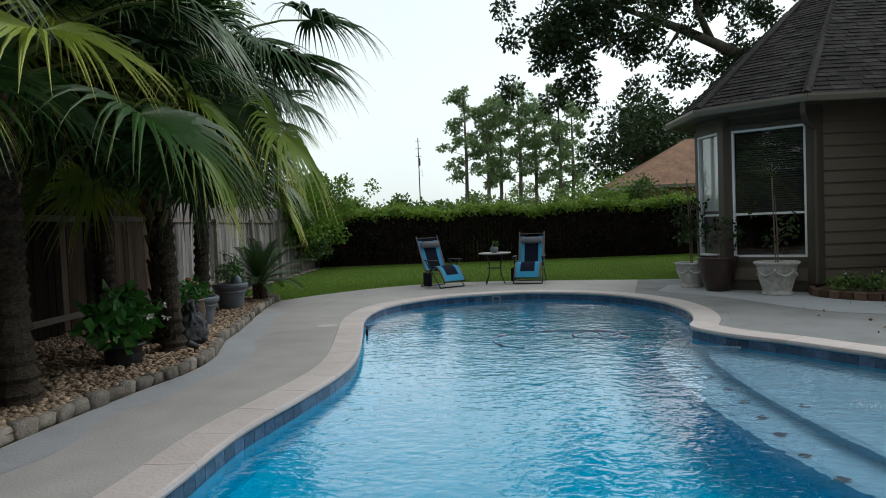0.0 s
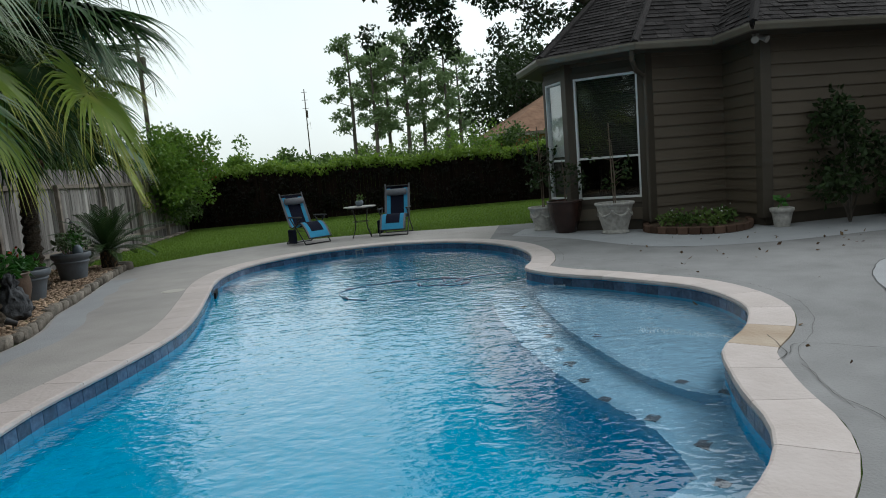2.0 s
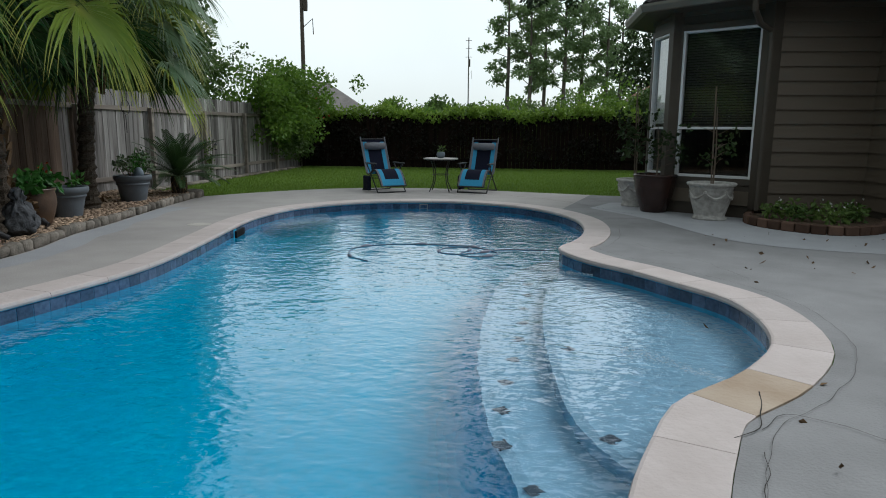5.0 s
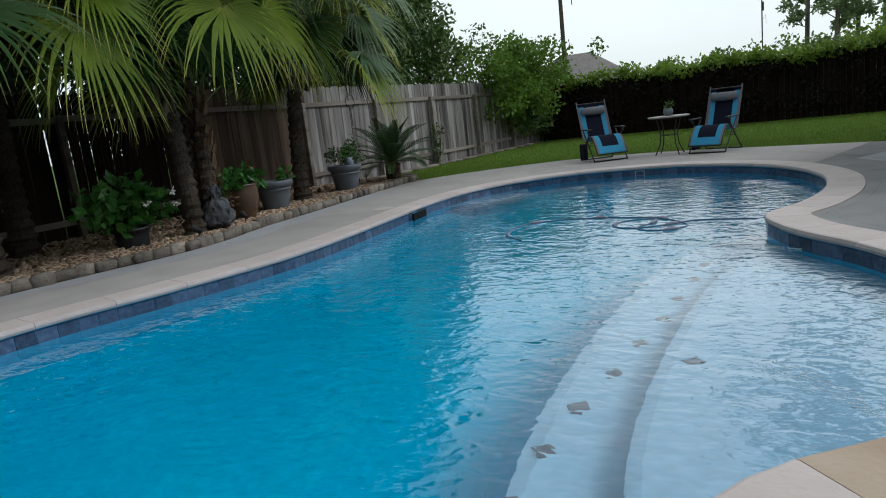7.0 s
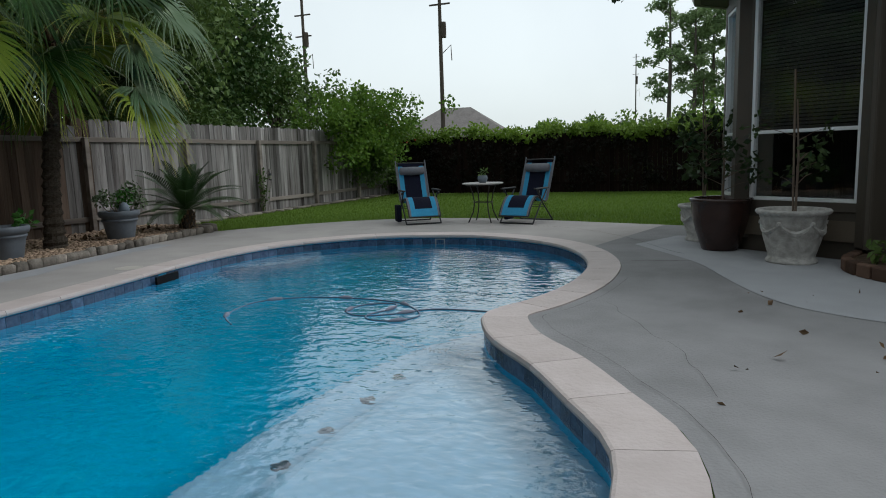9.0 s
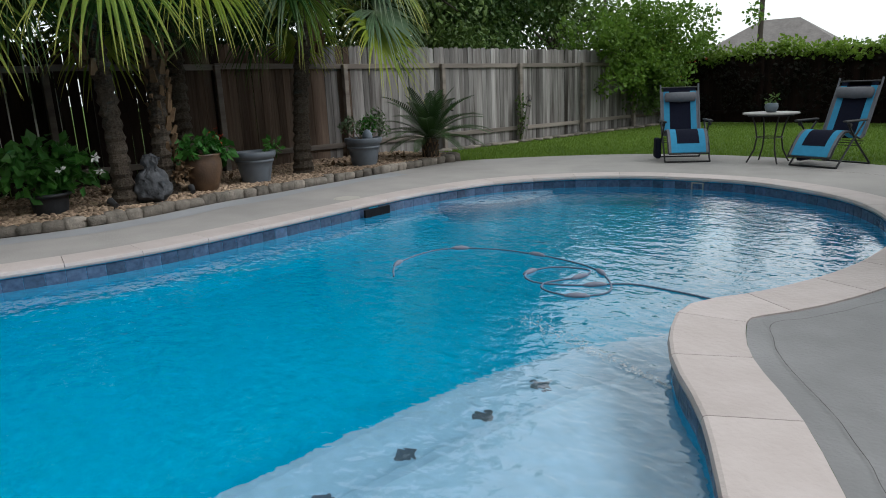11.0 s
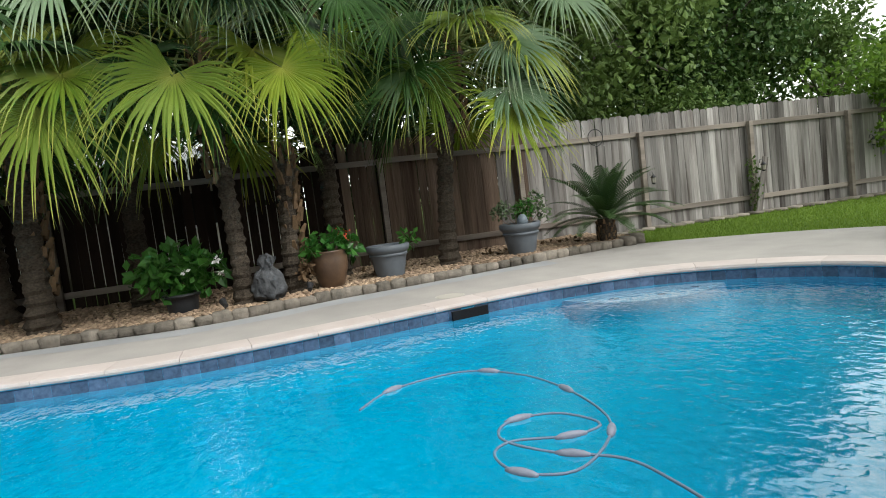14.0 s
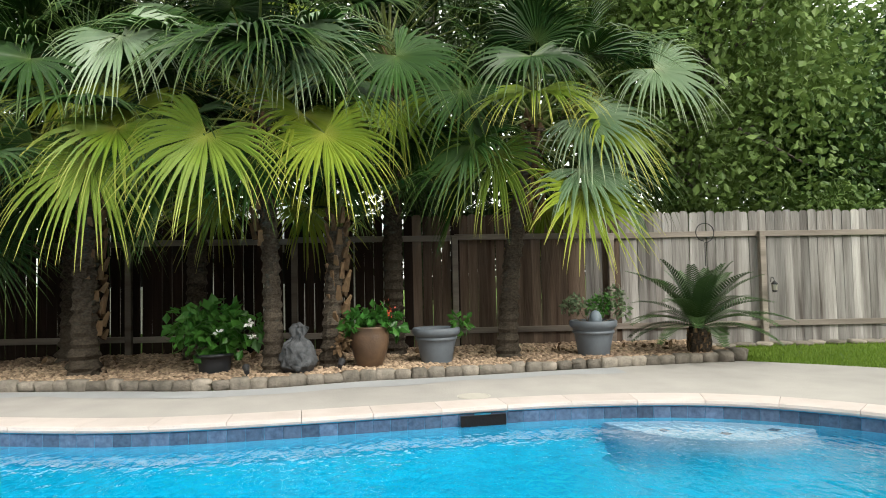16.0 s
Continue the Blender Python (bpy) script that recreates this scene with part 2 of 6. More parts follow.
M = {
    "deck": mat("deck_concrete", (0.285, 0.281, 0.283), 0.85, var=0.35, scale=2.2, bump=0.35, bscale=55, col2=(0.18, 0.178, 0.178), big=0.45),
    "deck_light": mat("deck_bleached", (0.37, 0.375, 0.39), 0.8, var=0.3, scale=2.5, bump=0.3, bscale=55, col2=(0.29, 0.295, 0.305), big=0.5),
    # paler deck copy: the open west side's light is painted into the concrete
    "deck_pale": mat("deck_painted_lit", (0.40, 0.375, 0.355), 0.85, var=0.35, scale=2.4, bump=0.3, bscale=55, col2=(0.30, 0.285, 0.27), big=0.5),
    "coping": mat("coping_travertine", (0.53, 0.465, 0.445), 0.7, var=0.3, scale=5, bump=0.3, bscale=30, col2=(0.41, 0.35, 0.325), rnd=0.06),
    "grout": mat("grout", (0.40, 0.37, 0.34), 0.9),
    "tile": mat("waterline_tile", (0.11, 0.16, 0.255), 0.25, var=0.4, scale=22, bump=0.15, bscale=60, col2=(0.035, 0.055, 0.10), rnd=0.25),
    "grass": mat("lawn_soil", (0.11, 0.18, 0.03), 0.95, var=0.4, scale=9, bump=0.6, bscale=90, col2=(0.05, 0.085, 0.018), big=0.4),
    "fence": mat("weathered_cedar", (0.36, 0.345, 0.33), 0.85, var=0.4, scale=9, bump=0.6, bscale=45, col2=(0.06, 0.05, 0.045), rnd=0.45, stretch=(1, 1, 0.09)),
    # near-black: the backlit fence's shade is put into the wood colour
    "fence_dark": mat("shade_dark_cedar", (0.022, 0.012, 0.010), 0.9, var=0.4, scale=7, bump=0.5, bscale=45, col2=(0.008, 0.005, 0.004), rnd=0.3, stretch=(1, 1, 0.09)),
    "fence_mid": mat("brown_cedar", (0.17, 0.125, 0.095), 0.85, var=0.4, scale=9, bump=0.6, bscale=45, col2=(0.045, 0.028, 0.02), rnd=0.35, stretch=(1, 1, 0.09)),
    # dark brown boards, with the palms' shade put into the colour
    "fence_shade": mat("palm_shade_cedar", (0.03, 0.02, 0.016), 0.85, var=0.4, scale=9, bump=0.6, bscale=45, col2=(0.018, 0.011, 0.009), rnd=0.35, stretch=(1, 1, 0.09)),
    "rail": mat("fence_rail_wood", (0.30, 0.265, 0.23), 0.85, var=0.4, scale=7, bump=0.4, bscale=45, col2=(0.12, 0.10, 0.085), rnd=0.2, stretch=(1, 0.1, 1)),
    "gravel": mat("river_gravel", (0.52, 0.39, 0.27), 0.8, var=0.4, scale=20, bump=0.2, bscale=60, col2=(0.20, 0.14, 0.10), rnd=0.4),
    "soil": mat("bed_soil", (0.16, 0.115, 0.08), 0.95, var=0.4, scale=14, bump=0.8, bscale=60, col2=(0.05, 0.035, 0.025)),
    "stone": mat("border_stone", (0.29, 0.255, 0.215), 0.85, var=0.4, scale=12, bump=0.6, bscale=45, col2=(0.11, 0.10, 0.085), rnd=0.4),
    "trunk": mat("palm_trunk", (0.12, 0.098, 0.076), 0.9, var=0.4, scale=30, bump=0.9, bscale=60, col2=(0.03, 0.024, 0.018), rnd=0.15, stretch=(1, 1, 1.6)),
    "boot": mat("palm_boot", (0.19, 0.125, 0.07), 0.85, var=0.4, scale=16, bump=0.4, bscale=50, col2=(0.10, 0.065, 0.04), rnd=0.35),
    "bark": mat("oak_bark", (0.16, 0.14, 0.12), 0.95, var=0.4, scale=9, bump=0.9, bscale=30, col2=(0.05, 0.043, 0.036), stretch=(1, 1, 0.35)),
    "siding": mat("siding_paint", (0.112, 0.088, 0.062), 0.65, var=0.15, scale=5, bump=0.12, bscale=60, stretch=(0.15, 0.15, 1)),
    "trim": mat("trim_paint", (0.066, 0.054, 0.04), 0.6, var=0.15, scale=5, bump=0.08),
    "gutter": mat("gutter_paint", (0.15, 0.135, 0.105), 0.45, var=0.15, scale=4, bump=0.05),
    "shingle": mat("roof_shingle", (0.04, 0.036, 0.036), 0.95, var=0.4, scale=14, bump=0.6, bscale=90, col2=(0.016, 0.014, 0.014), rnd=0.45),
    "shingle_tan": mat("roof_shingle_tan", (0.27, 0.16, 0.105), 0.95, var=0.4, scale=5, bump=0.4, bscale=30, col2=(0.15, 0.09, 0.06)),
    "shingle_grey": mat("roof_shingle_grey", (0.24, 0.22, 0.21), 0.95, var=0.3, scale=5, bump=0.4, bscale=30),
    "brick_far": mat("orange_brick", (0.36, 0.17, 0.07), 0.9, var=0.3, scale=6),
    "wall_far": mat("pale_render", (0.6, 0.58, 0.54), 0.9, var=0.2, scale=3),
    "metal_roof": mat("white_metal_roof", (0.75, 0.76, 0.78), 0.4, var=0.1, scale=2),
    "winframe": mat("white_window_frame", (0.70, 0.71, 0.72), 0.45, var=0.1, scale=6, bump=0.03),
    "blind": mat("window_blind", (0.035, 0.03, 0.028), 0.6, var=0.1),
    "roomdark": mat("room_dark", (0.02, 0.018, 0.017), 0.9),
    "black": mat("black_steel", (0.012, 0.012, 0.014), 0.4, var=0.2, bump=0.03),
    "rubber": mat("black_plastic", (0.02, 0.02, 0.022), 0.6, var=0.2),
    "mesh_dark": mat("navy_fabric", (0.012, 0.014, 0.03), 0.85, var=0.25, scale=30, bump=0.3, bscale=300),
    "mesh_blue": mat("sky_blue_fabric", (0.07, 0.34, 0.58), 0.85, var=0.15, scale=20, bump=0.3, bscale=300),
    "mesh_grey": mat("grey_fabric", (0.21, 0.215, 0.24), 0.85, var=0.2, scale=20, bump=0.3, bscale=300),
    "bronze": mat("bronze_table", (0.055, 0.05, 0.05), 0.5, 0.6, var=0.3, scale=14),
    "tabletop": mat("stone_tabletop", (0.42, 0.40, 0.38), 0.5, var=0.3, scale=18),
    "pot_white": mat("white_concrete_pot", (0.58, 0.56, 0.53), 0.85, var=0.4, scale=14, bump=0.5, bscale=35, col2=(0.26, 0.25, 0.23)),
    "pot_brown": mat("dark_glazed_pot", (0.040, 0.020, 0.016), 0.25, var=0.3, scale=8, bump=0.05),
    "pot_grey": mat("grey_resin_pot", (0.13, 0.15, 0.175), 0.55, var=0.25, scale=10, bump=0.1),
    "pot_rust": mat("brown_ceramic_urn", (0.14, 0.085, 0.05), 0.4, var=0.4, scale=9, bump=0.15, col2=(0.06, 0.035, 0.022)),
    "pot_black": mat("black_nursery_pot", (0.018, 0.02, 0.024), 0.5),
    "statue": mat("grey_cast_stone", (0.13, 0.135, 0.145), 0.8, var=0.5, scale=14, bump=0.6, bscale=35, col2=(0.04, 0.042, 0.045)),
    "egg": mat("blue_grey_stone", (0.17, 0.21, 0.25), 0.6),
    "hose": mat("blue_grey_hose", (0.13, 0.18, 0.26), 0.5, var=0.2),
    "float": mat("grey_float", (0.21, 0.23, 0.30), 0.5, var=0.2),
    "lid": mat("skimmer_lid_plastic", (0.46, 0.43, 0.385), 0.6, var=0.15),
    "dark": mat("skimmer_opening_shade", (0.012, 0.012, 0.014), 0.8),
    "marker": mat("navy_step_tile", (0.055, 0.09, 0.13), 0.3, var=0.3),
    "pole": mat("utility_pole_wood", (0.085, 0.07, 0.06), 0.9, var=0.3, scale=5, stretch=(1, 1, 0.2)),
    "brick_edge": mat("brick_edging", (0.12, 0.075, 0.055), 0.9, var=0.3, scale=10, rnd=0.3),
    "lamp_glass": mat("lantern_glass", (0.35, 0.33, 0.28), 0.2),
    "crack": mat("crack_dirt", (0.06, 0.055, 0.05), 0.95),
    "foam": mat("white_water_foam", (0.75, 0.8, 0.82), 0.3, bump=0),
    "blind_white": mat("white_shade", (0.78, 0.78, 0.76), 0.8, var=0.1),
    "flower": mat("white_petal", (0.8, 0.8, 0.76), 0.6, bump=0),
    "flower_red": mat("red_petal", (0.5, 0.06, 0.02), 0.6, bump=0),
    "fruit": mat("yellow_palm_fruit", (0.22, 0.19, 0.03), 0.6, rnd=0.3, bump=0),
    "stake": mat("bamboo_stake", (0.17, 0.13, 0.10), 0.8),
    "security": mat("grey_plastic_housing", (0.35, 0.34, 0.32), 0.5),
    "palm": leaf_mat("fan_palm_leaf", (0.006, 0.026, 0.006), (0.032, 0.085, 0.015), 0.42, 0.06, tip=(0.10, 0.14, 0.035), spec=0.2),
    "palm_old": leaf_mat("yellowing_fan_leaf", (0.075, 0.155, 0.012), (0.22, 0.28, 0.025), 0.45, 0.13, tip=(0.50, 0.46, 0.11), spec=0.2),
    "palm_gold": leaf_mat("golden_fan_leaf", (0.10, 0.18, 0.02), (0.17, 0.245, 0.03), 0.45, 0.22, tip=(0.52, 0.48, 0.12), spec=0.25),
    # glossy sky sheen on the leaf tops painted in as a paler colour
    "palm_grey": leaf_mat("sheen_pale_fan_leaf", (0.07, 0.14, 0.06), (0.16, 0.24, 0.13), 0.35, 0.1, tip=(0.40, 0.45, 0.28), spec=0.5),
    "petiole": mat("palm_petiole", (0.16, 0.20, 0.05), 0.5, var=0.3, scale=9, bump=0.1),
    "cycad": leaf_mat("cycad_leaf", (0.025, 0.055, 0.018), (0.05, 0.095, 0.028), 0.4, 0.15),
    "oak": leaf_mat("oak_leaf", (0.016, 0.030, 0.010), (0.04, 0.068, 0.018), 0.5, 0.25),
    "tree": leaf_mat("broad_leaf", (0.028, 0.072, 0.016), (0.15, 0.22, 0.055), 0.5, 0.22),
    "pine": leaf_mat("pine_needles", (0.11, 0.17, 0.08), (0.22, 0.30, 0.13), 0.6, 0.4),
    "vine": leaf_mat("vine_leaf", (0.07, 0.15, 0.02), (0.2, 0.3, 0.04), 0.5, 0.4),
    # dark copy of the vine leaf, the fence face's shade in its colour
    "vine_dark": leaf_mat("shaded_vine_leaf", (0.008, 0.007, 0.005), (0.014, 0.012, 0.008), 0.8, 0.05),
    "shrub": leaf_mat("glossy_shrub_leaf", (0.03, 0.12, 0.02), (0.08, 0.2, 0.035), 0.3, 0.2),
    "sage": leaf_mat("grey_green_leaf", (0.07, 0.12, 0.06), (0.16, 0.20, 0.11), 0.6, 0.2),
    "blade": leaf_mat("grass_blade", (0.12, 0.21, 0.025), (0.24, 0.33, 0.05), 0.6, 0.3),
}


def water_material():
    m = bpy.data.materials.new("pool_water")
    m.use_nodes = True
    n, l = m.node_tree.nodes, m.node_tree.links
    p = n["Principled BSDF"]
    p.inputs["Base Color"].default_value = (0.93, 0.98, 1.0, 1)
    p.inputs["Roughness"].default_value = 0.0
    p.inputs["IOR"].default_value = 1.333
    p.inputs["Transmission Weight"].default_value = 1.0
    p.inputs["Coat Weight"].default_value, p.inputs["Coat IOR"].default_value, p.inputs["Coat Roughness"].default_value = 0.8, 1.42, 0.0
    tc, mp = n.new("ShaderNodeTexCoord"), n.new("ShaderNodeMapping")
    mp.inputs["Scale"].default_value = (1.0, 1.35, 1.0)
    mp.inputs["Rotation"].default_value = (0, 0, 0.25)
    l.new(tc.outputs["Object"], mp.inputs["Vector"])
    # swell, ripples and fine chop, in metres of height
    total = None
    for scale, detail, height in ((1.6, 1.0, 0.011), (6.0, 1.0, 0.0095), (15.0, 1.0, 0.0042)):
        wave = n.new("ShaderNodeTexNoise")
        wave.inputs["Scale"].default_value, wave.inputs["Detail"].default_value, wave.inputs["Distortion"].default_value = scale, detail, 0.4
        l.new(mp.outputs[0], wave.inputs["Vector"])
        s = n.new("ShaderNodeMath")
        s.operation = "MULTIPLY_ADD"
        s.inputs[1].default_value, s.inputs[2].default_value = height, 0.0
        l.new(wave.outputs["Fac"], s.inputs[0])
        if total:
            l.new(total, s.inputs[2])
        total = s.outputs[0]
    # calmer and livelier patches
    gust, calm = n.new("ShaderNodeTexNoise"), n.new("ShaderNodeMapRange")
    gust.inputs["Scale"].default_value, gust.inputs["Detail"].default_value = 0.45, 2.0
    for key, value in zip(("From Min", "From Max", "To Min", "To Max"), (0.35, 0.65, 0.65, 1.1)):
        calm.inputs[key].default_value = value
    l.new(tc.outputs["Object"], gust.inputs["Vector"])
    l.new(gust.outputs["Fac"], calm.inputs["Value"])
    bp = n.new("ShaderNodeBump")
    bp.inputs["Distance"].default_value = 1.0
    l.new(calm.outputs[0], bp.inputs["Strength"])
    l.new(total, bp.inputs["Height"])
    l.new(bp.outputs[0], p.inputs["Normal"])
    l.new(bp.outputs[0], p.inputs["Coat Normal"])
    return m


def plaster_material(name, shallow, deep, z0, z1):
    """Pool plaster, water's blue painted into it: the deeper it lies, the bluer."""
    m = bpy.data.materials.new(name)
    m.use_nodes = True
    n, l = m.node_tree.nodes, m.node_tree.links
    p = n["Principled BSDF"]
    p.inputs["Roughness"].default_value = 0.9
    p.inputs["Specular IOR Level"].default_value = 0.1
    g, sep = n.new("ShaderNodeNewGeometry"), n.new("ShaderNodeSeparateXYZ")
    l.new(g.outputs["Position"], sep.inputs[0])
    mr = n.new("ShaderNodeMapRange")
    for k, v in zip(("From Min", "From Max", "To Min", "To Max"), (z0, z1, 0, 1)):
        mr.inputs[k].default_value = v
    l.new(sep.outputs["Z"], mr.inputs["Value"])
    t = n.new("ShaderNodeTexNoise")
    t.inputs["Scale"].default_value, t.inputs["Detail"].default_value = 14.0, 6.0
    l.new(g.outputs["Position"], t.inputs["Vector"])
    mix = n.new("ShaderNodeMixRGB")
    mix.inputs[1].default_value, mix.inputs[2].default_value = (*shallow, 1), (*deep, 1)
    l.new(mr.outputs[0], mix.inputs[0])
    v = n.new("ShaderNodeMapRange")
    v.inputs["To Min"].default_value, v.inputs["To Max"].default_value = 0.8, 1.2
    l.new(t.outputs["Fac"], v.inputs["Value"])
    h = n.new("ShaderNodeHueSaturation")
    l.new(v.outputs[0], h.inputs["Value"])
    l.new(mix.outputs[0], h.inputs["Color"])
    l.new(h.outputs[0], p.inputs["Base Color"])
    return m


M["water"] = water_material()
M["basin"] = plaster_material("water_tinted_plaster", (0.06, 0.36, 0.56), (0.0, 0.335, 0.54), -0.1, -0.7)
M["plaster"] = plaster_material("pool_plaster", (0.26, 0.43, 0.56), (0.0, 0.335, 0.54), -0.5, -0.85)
gm = bpy.data.materials.new("window_glass")
gm.use_nodes = True
gp = gm.node_tree.nodes["Principled BSDF"]
gp.inputs["Base Color"].default_value = (0.9, 0.93, 0.93, 1)
gp.inputs["Roughness"].default_value, gp.inputs["Transmission Weight"].default_value, gp.inputs["IOR"].default_value = 0.01, 1.0, 1.5
M["glass"] = gm
rng = np.random.default_rng(7)


# ---- mesh helpers ----
def obj(name, bm, material, smooth=False):
    me = bpy.data.meshes.new(name)
    bm.normal_update()
    bm.to_mesh(me)
    bm.free()
    if smooth:
        me.polygons.foreach_set("use_smooth", [True] * len(me.polygons))
    me.materials.append(M[material] if isinstance(material, str) else material)
    return new(name, me)


def part(name, bm, material, parent, label="", smooth=False):
    ob = obj(name, bm, material, smooth)
    ob.parent = parent
    if label:
        ob["label"] = label
    return ob


def piece(name, me, parent, m):
    """One more object on a mesh that alike pieces share."""
    ob = new(name, me)
    ob.parent = parent
    ob.matrix_basis = m
    return ob


def mesh_only(name, bm, material, smooth=False):
    me = bpy.data.meshes.new(name)
    bm.normal_update()
    bm.to_mesh(me)
    bm.free()
    if smooth:
        me.polygons.foreach_set("use_smooth", [True] * len(me.polygons))
    me.materials.append(M[material])
    return me


def raw(name, verts, faces, material, uvs=None, smooth=False):
    me = bpy.data.meshes.new(name)
    me.from_pydata(verts, [], faces)
    me.materials.append(M[material])
    if uvs is not None:
        layer = me.uv_layers.new(name="UVMap")
        idx = np.empty(len(me.loops), dtype=np.int32)
        me.loops.foreach_get("vertex_index", idx)
        layer.data.foreach_set("uv", np.asarray(uvs, dtype=np.float32)[idx].ravel())
    if smooth:
        me.polygons.foreach_set("use_smooth", [True] * len(me.polygons))
    me.update()
    return me


def empty(name, m, label="", category="", group="", kind=""):
    e = new(name)
    e.matrix_basis = m
    e.empty_display_size = 0.1
    return tagged(e, label, category, group, kind)


def box(bm, x0, y0, z0, x1, y1, z1, bev=0.0):
    vs = [bm.verts.new((x, y, z)) for z in (z0, z1) for x, y in ((x0, y0), (x1, y0), (x1, y1), (x0, y1))]
    fs = [bm.faces.new([vs[i] for i in f]) for f in ((3, 2, 1, 0), (4, 5, 6, 7), (0, 1, 5, 4), (1, 2, 6, 5), (2, 3, 7, 6), (3, 0, 4, 7))]
    if bev:
        es = list({e for f in fs for e in f.edges})
        bmesh.ops.bevel(bm, geom=es, offset=bev, segments=1, affect="EDGES", profile=0.7)
    return bm


def boxm(x0, y0, z0, x1, y1, z1, bev=0.0):
    return box(bmesh.new(), x0, y0, z0, x1, y1, z1, bev)


def lathe(profile, seg=24, bm=None, cap=True):
    bm = bm or bmesh.new()
    rings = [[bm.verts.new((r * math.cos(2 * math.pi * k / seg), r * math.sin(2 * math.pi * k / seg), z)) for k in range(seg)] for r, z in profile]
    for a, b in zip(rings, rings[1:]):
        for k in range(seg):
            bm.faces.new((a[k], a[(k + 1) % seg], b[(k + 1) % seg], b[k]))
    if cap:
        bm.faces.new(rings[0][::-1])
        bm.faces.new(rings[-1])
    return bm


def tube(pts, radii, seg=8, bm=None):
    """A tapered tube along points, capped."""
    bm = bm or bmesh.new()
    pts = [Vector(p) for p in pts]
    if not hasattr(radii, "__len__"):
        radii = [radii] * len(pts)
    rings, ref = [], None
    for i, p in enumerate(pts):
        d = (pts[min(i + 1, len(pts) - 1)] - pts[max(i - 1, 0)]).normalized()
        if ref is None:
            ref = d.orthogonal().normalized()
        u = (ref - d * ref.dot(d)).normalized()
        ref, v = u, d.cross(u)
        rings.append([bm.verts.new(p + radii[i] * (math.cos(a) * u + math.sin(a) * v)) for a in (2 * math.pi * k / seg for k in range(seg))])
    for a, b in zip(rings, rings[1:]):
        for k in range(seg):
            bm.faces.new((a[k], a[(k + 1) % seg], b[(k + 1) % seg], b[k]))
    bm.faces.new(rings[0][::-1])
    bm.faces.new(rings[-1])
    return bm


def spline(ctrl, n, closed=False):
    """Catmull-Rom through the control points, n samples a span."""
    c = [Vector((*p, 0)) if len(p) == 2 else Vector(p) for p in ctrl]
    k = len(c)
    out = []
    for i in range(k if closed else k - 1):
        p0, p1, p2, p3 = (c[(i + j) % k] if closed else c[min(max(i + j, 0), k - 1)] for j in (-1, 0, 1, 2))
        for s in range(n):
            t = s / n
            out.append(0.5 * ((2 * p1) + (p2 - p0) * t + (2 * p0 - 5 * p1 + 4 * p2 - p3) * t * t + (3 * p1 - p0 - 3 * p2 + p3) * t ** 3))
    if not closed:
        out.append(c[-1])
    return out


def even(pts, step, closed=True):
    """The line resampled at even steps, near the one given."""
    p = np.array([tuple(q) for q in pts])
    if closed:
        p = np.vstack([p, p[:1]])
    s = np.r_[0, np.cumsum(np.linalg.norm(np.diff(p, axis=0), axis=1))]
    n = max(3, round(s[-1] / step))
    u = np.linspace(0, s[-1], n + 1)
    q = np.stack([np.interp(u, s, p[:, k]) for k in range(p.shape[1])], 1)
    return [Vector(v) for v in (q[:-1] if closed else q)]


def normals2(pts, closed=True):
    out = []
    n = len(pts)
    for i in range(n):
        d = (pts[(i + 1) % n] - pts[i - 1]) if closed else (pts[min(i + 1, n - 1)] - pts[max(i - 1, 0)])
        d.z = 0
        d.normalize()
        out.append(Vector((d.y, -d.x, 0)))
    return out


def sheet(name, loops, z, material, thick=0.0):
    """A flat sheet between an outer loop and holes."""
    bm = bmesh.new()
    for lp in loops:
        vs = [bm.verts.new((p[0], p[1], z)) for p in lp]
        for a, b in zip(vs, vs[1:] + vs[:1]):
            bm.edges.new((a, b))
    bmesh.ops.triangle_fill(bm, use_beauty=True, use_dissolve=False, edges=bm.edges[:], normal=(0, 0, 1))
    for f in bm.faces:
        if f.normal.z < 0:
            f.normal_flip()
    if thick:
        r = bmesh.ops.extrude_face_region(bm, geom=bm.faces[:])
        for v in r["geom"]:
            if isinstance(v, bmesh.types.BMVert):
                v.co.z -= thick
        bmesh.ops.recalc_face_normals(bm, faces=bm.faces[:])
    return obj(name, bm, material)


def leaf_cloud(name, centres, radii, counts, size, material, squash=1.0, droop=0.2, seed=1, long=1.7):
    """Many small folded leaves in clumps round the centres: one mesh."""
    g = np.random.default_rng(seed)
    c = np.repeat(np.asarray(centres, float), counts, axis=0)
    r = np.repeat(np.asarray(radii, float), counts)
    n = len(c)
    d = g.normal(size=(n, 3))
    d /= np.linalg.norm(d, axis=1, keepdims=True)
    p = c + d * (r * g.random(n) ** 0.45)[:, None] * np.array([1, 1, squash])
    ax = d * 0.6 + g.normal(size=(n, 3)) * 0.7
    ax[:, 2] -= droop
    ax /= np.linalg.norm(ax, axis=1, keepdims=True)
    w = np.cross(ax, g.normal(size=(n, 3)))
    w /= np.linalg.norm(w, axis=1, keepdims=True)
    up = np.cross(w, ax)
    s = (size * (0.6 + 0.8 * g.random(n)))[:, None]
    v = np.stack([p, p + ax * s * 0.5 * long + w * s * 0.5 + up * s * 0.12, p + ax * s * long, p + ax * s * 0.5 * long - w * s * 0.5 + up * s * 0.12], 1).reshape(-1, 3)
    i = np.arange(n)[:, None] * 4
    f = np.concatenate([i + [0, 1, 2], i + [0, 2, 3]], 0)
    return raw(name, v.tolist(), f.tolist(), material)


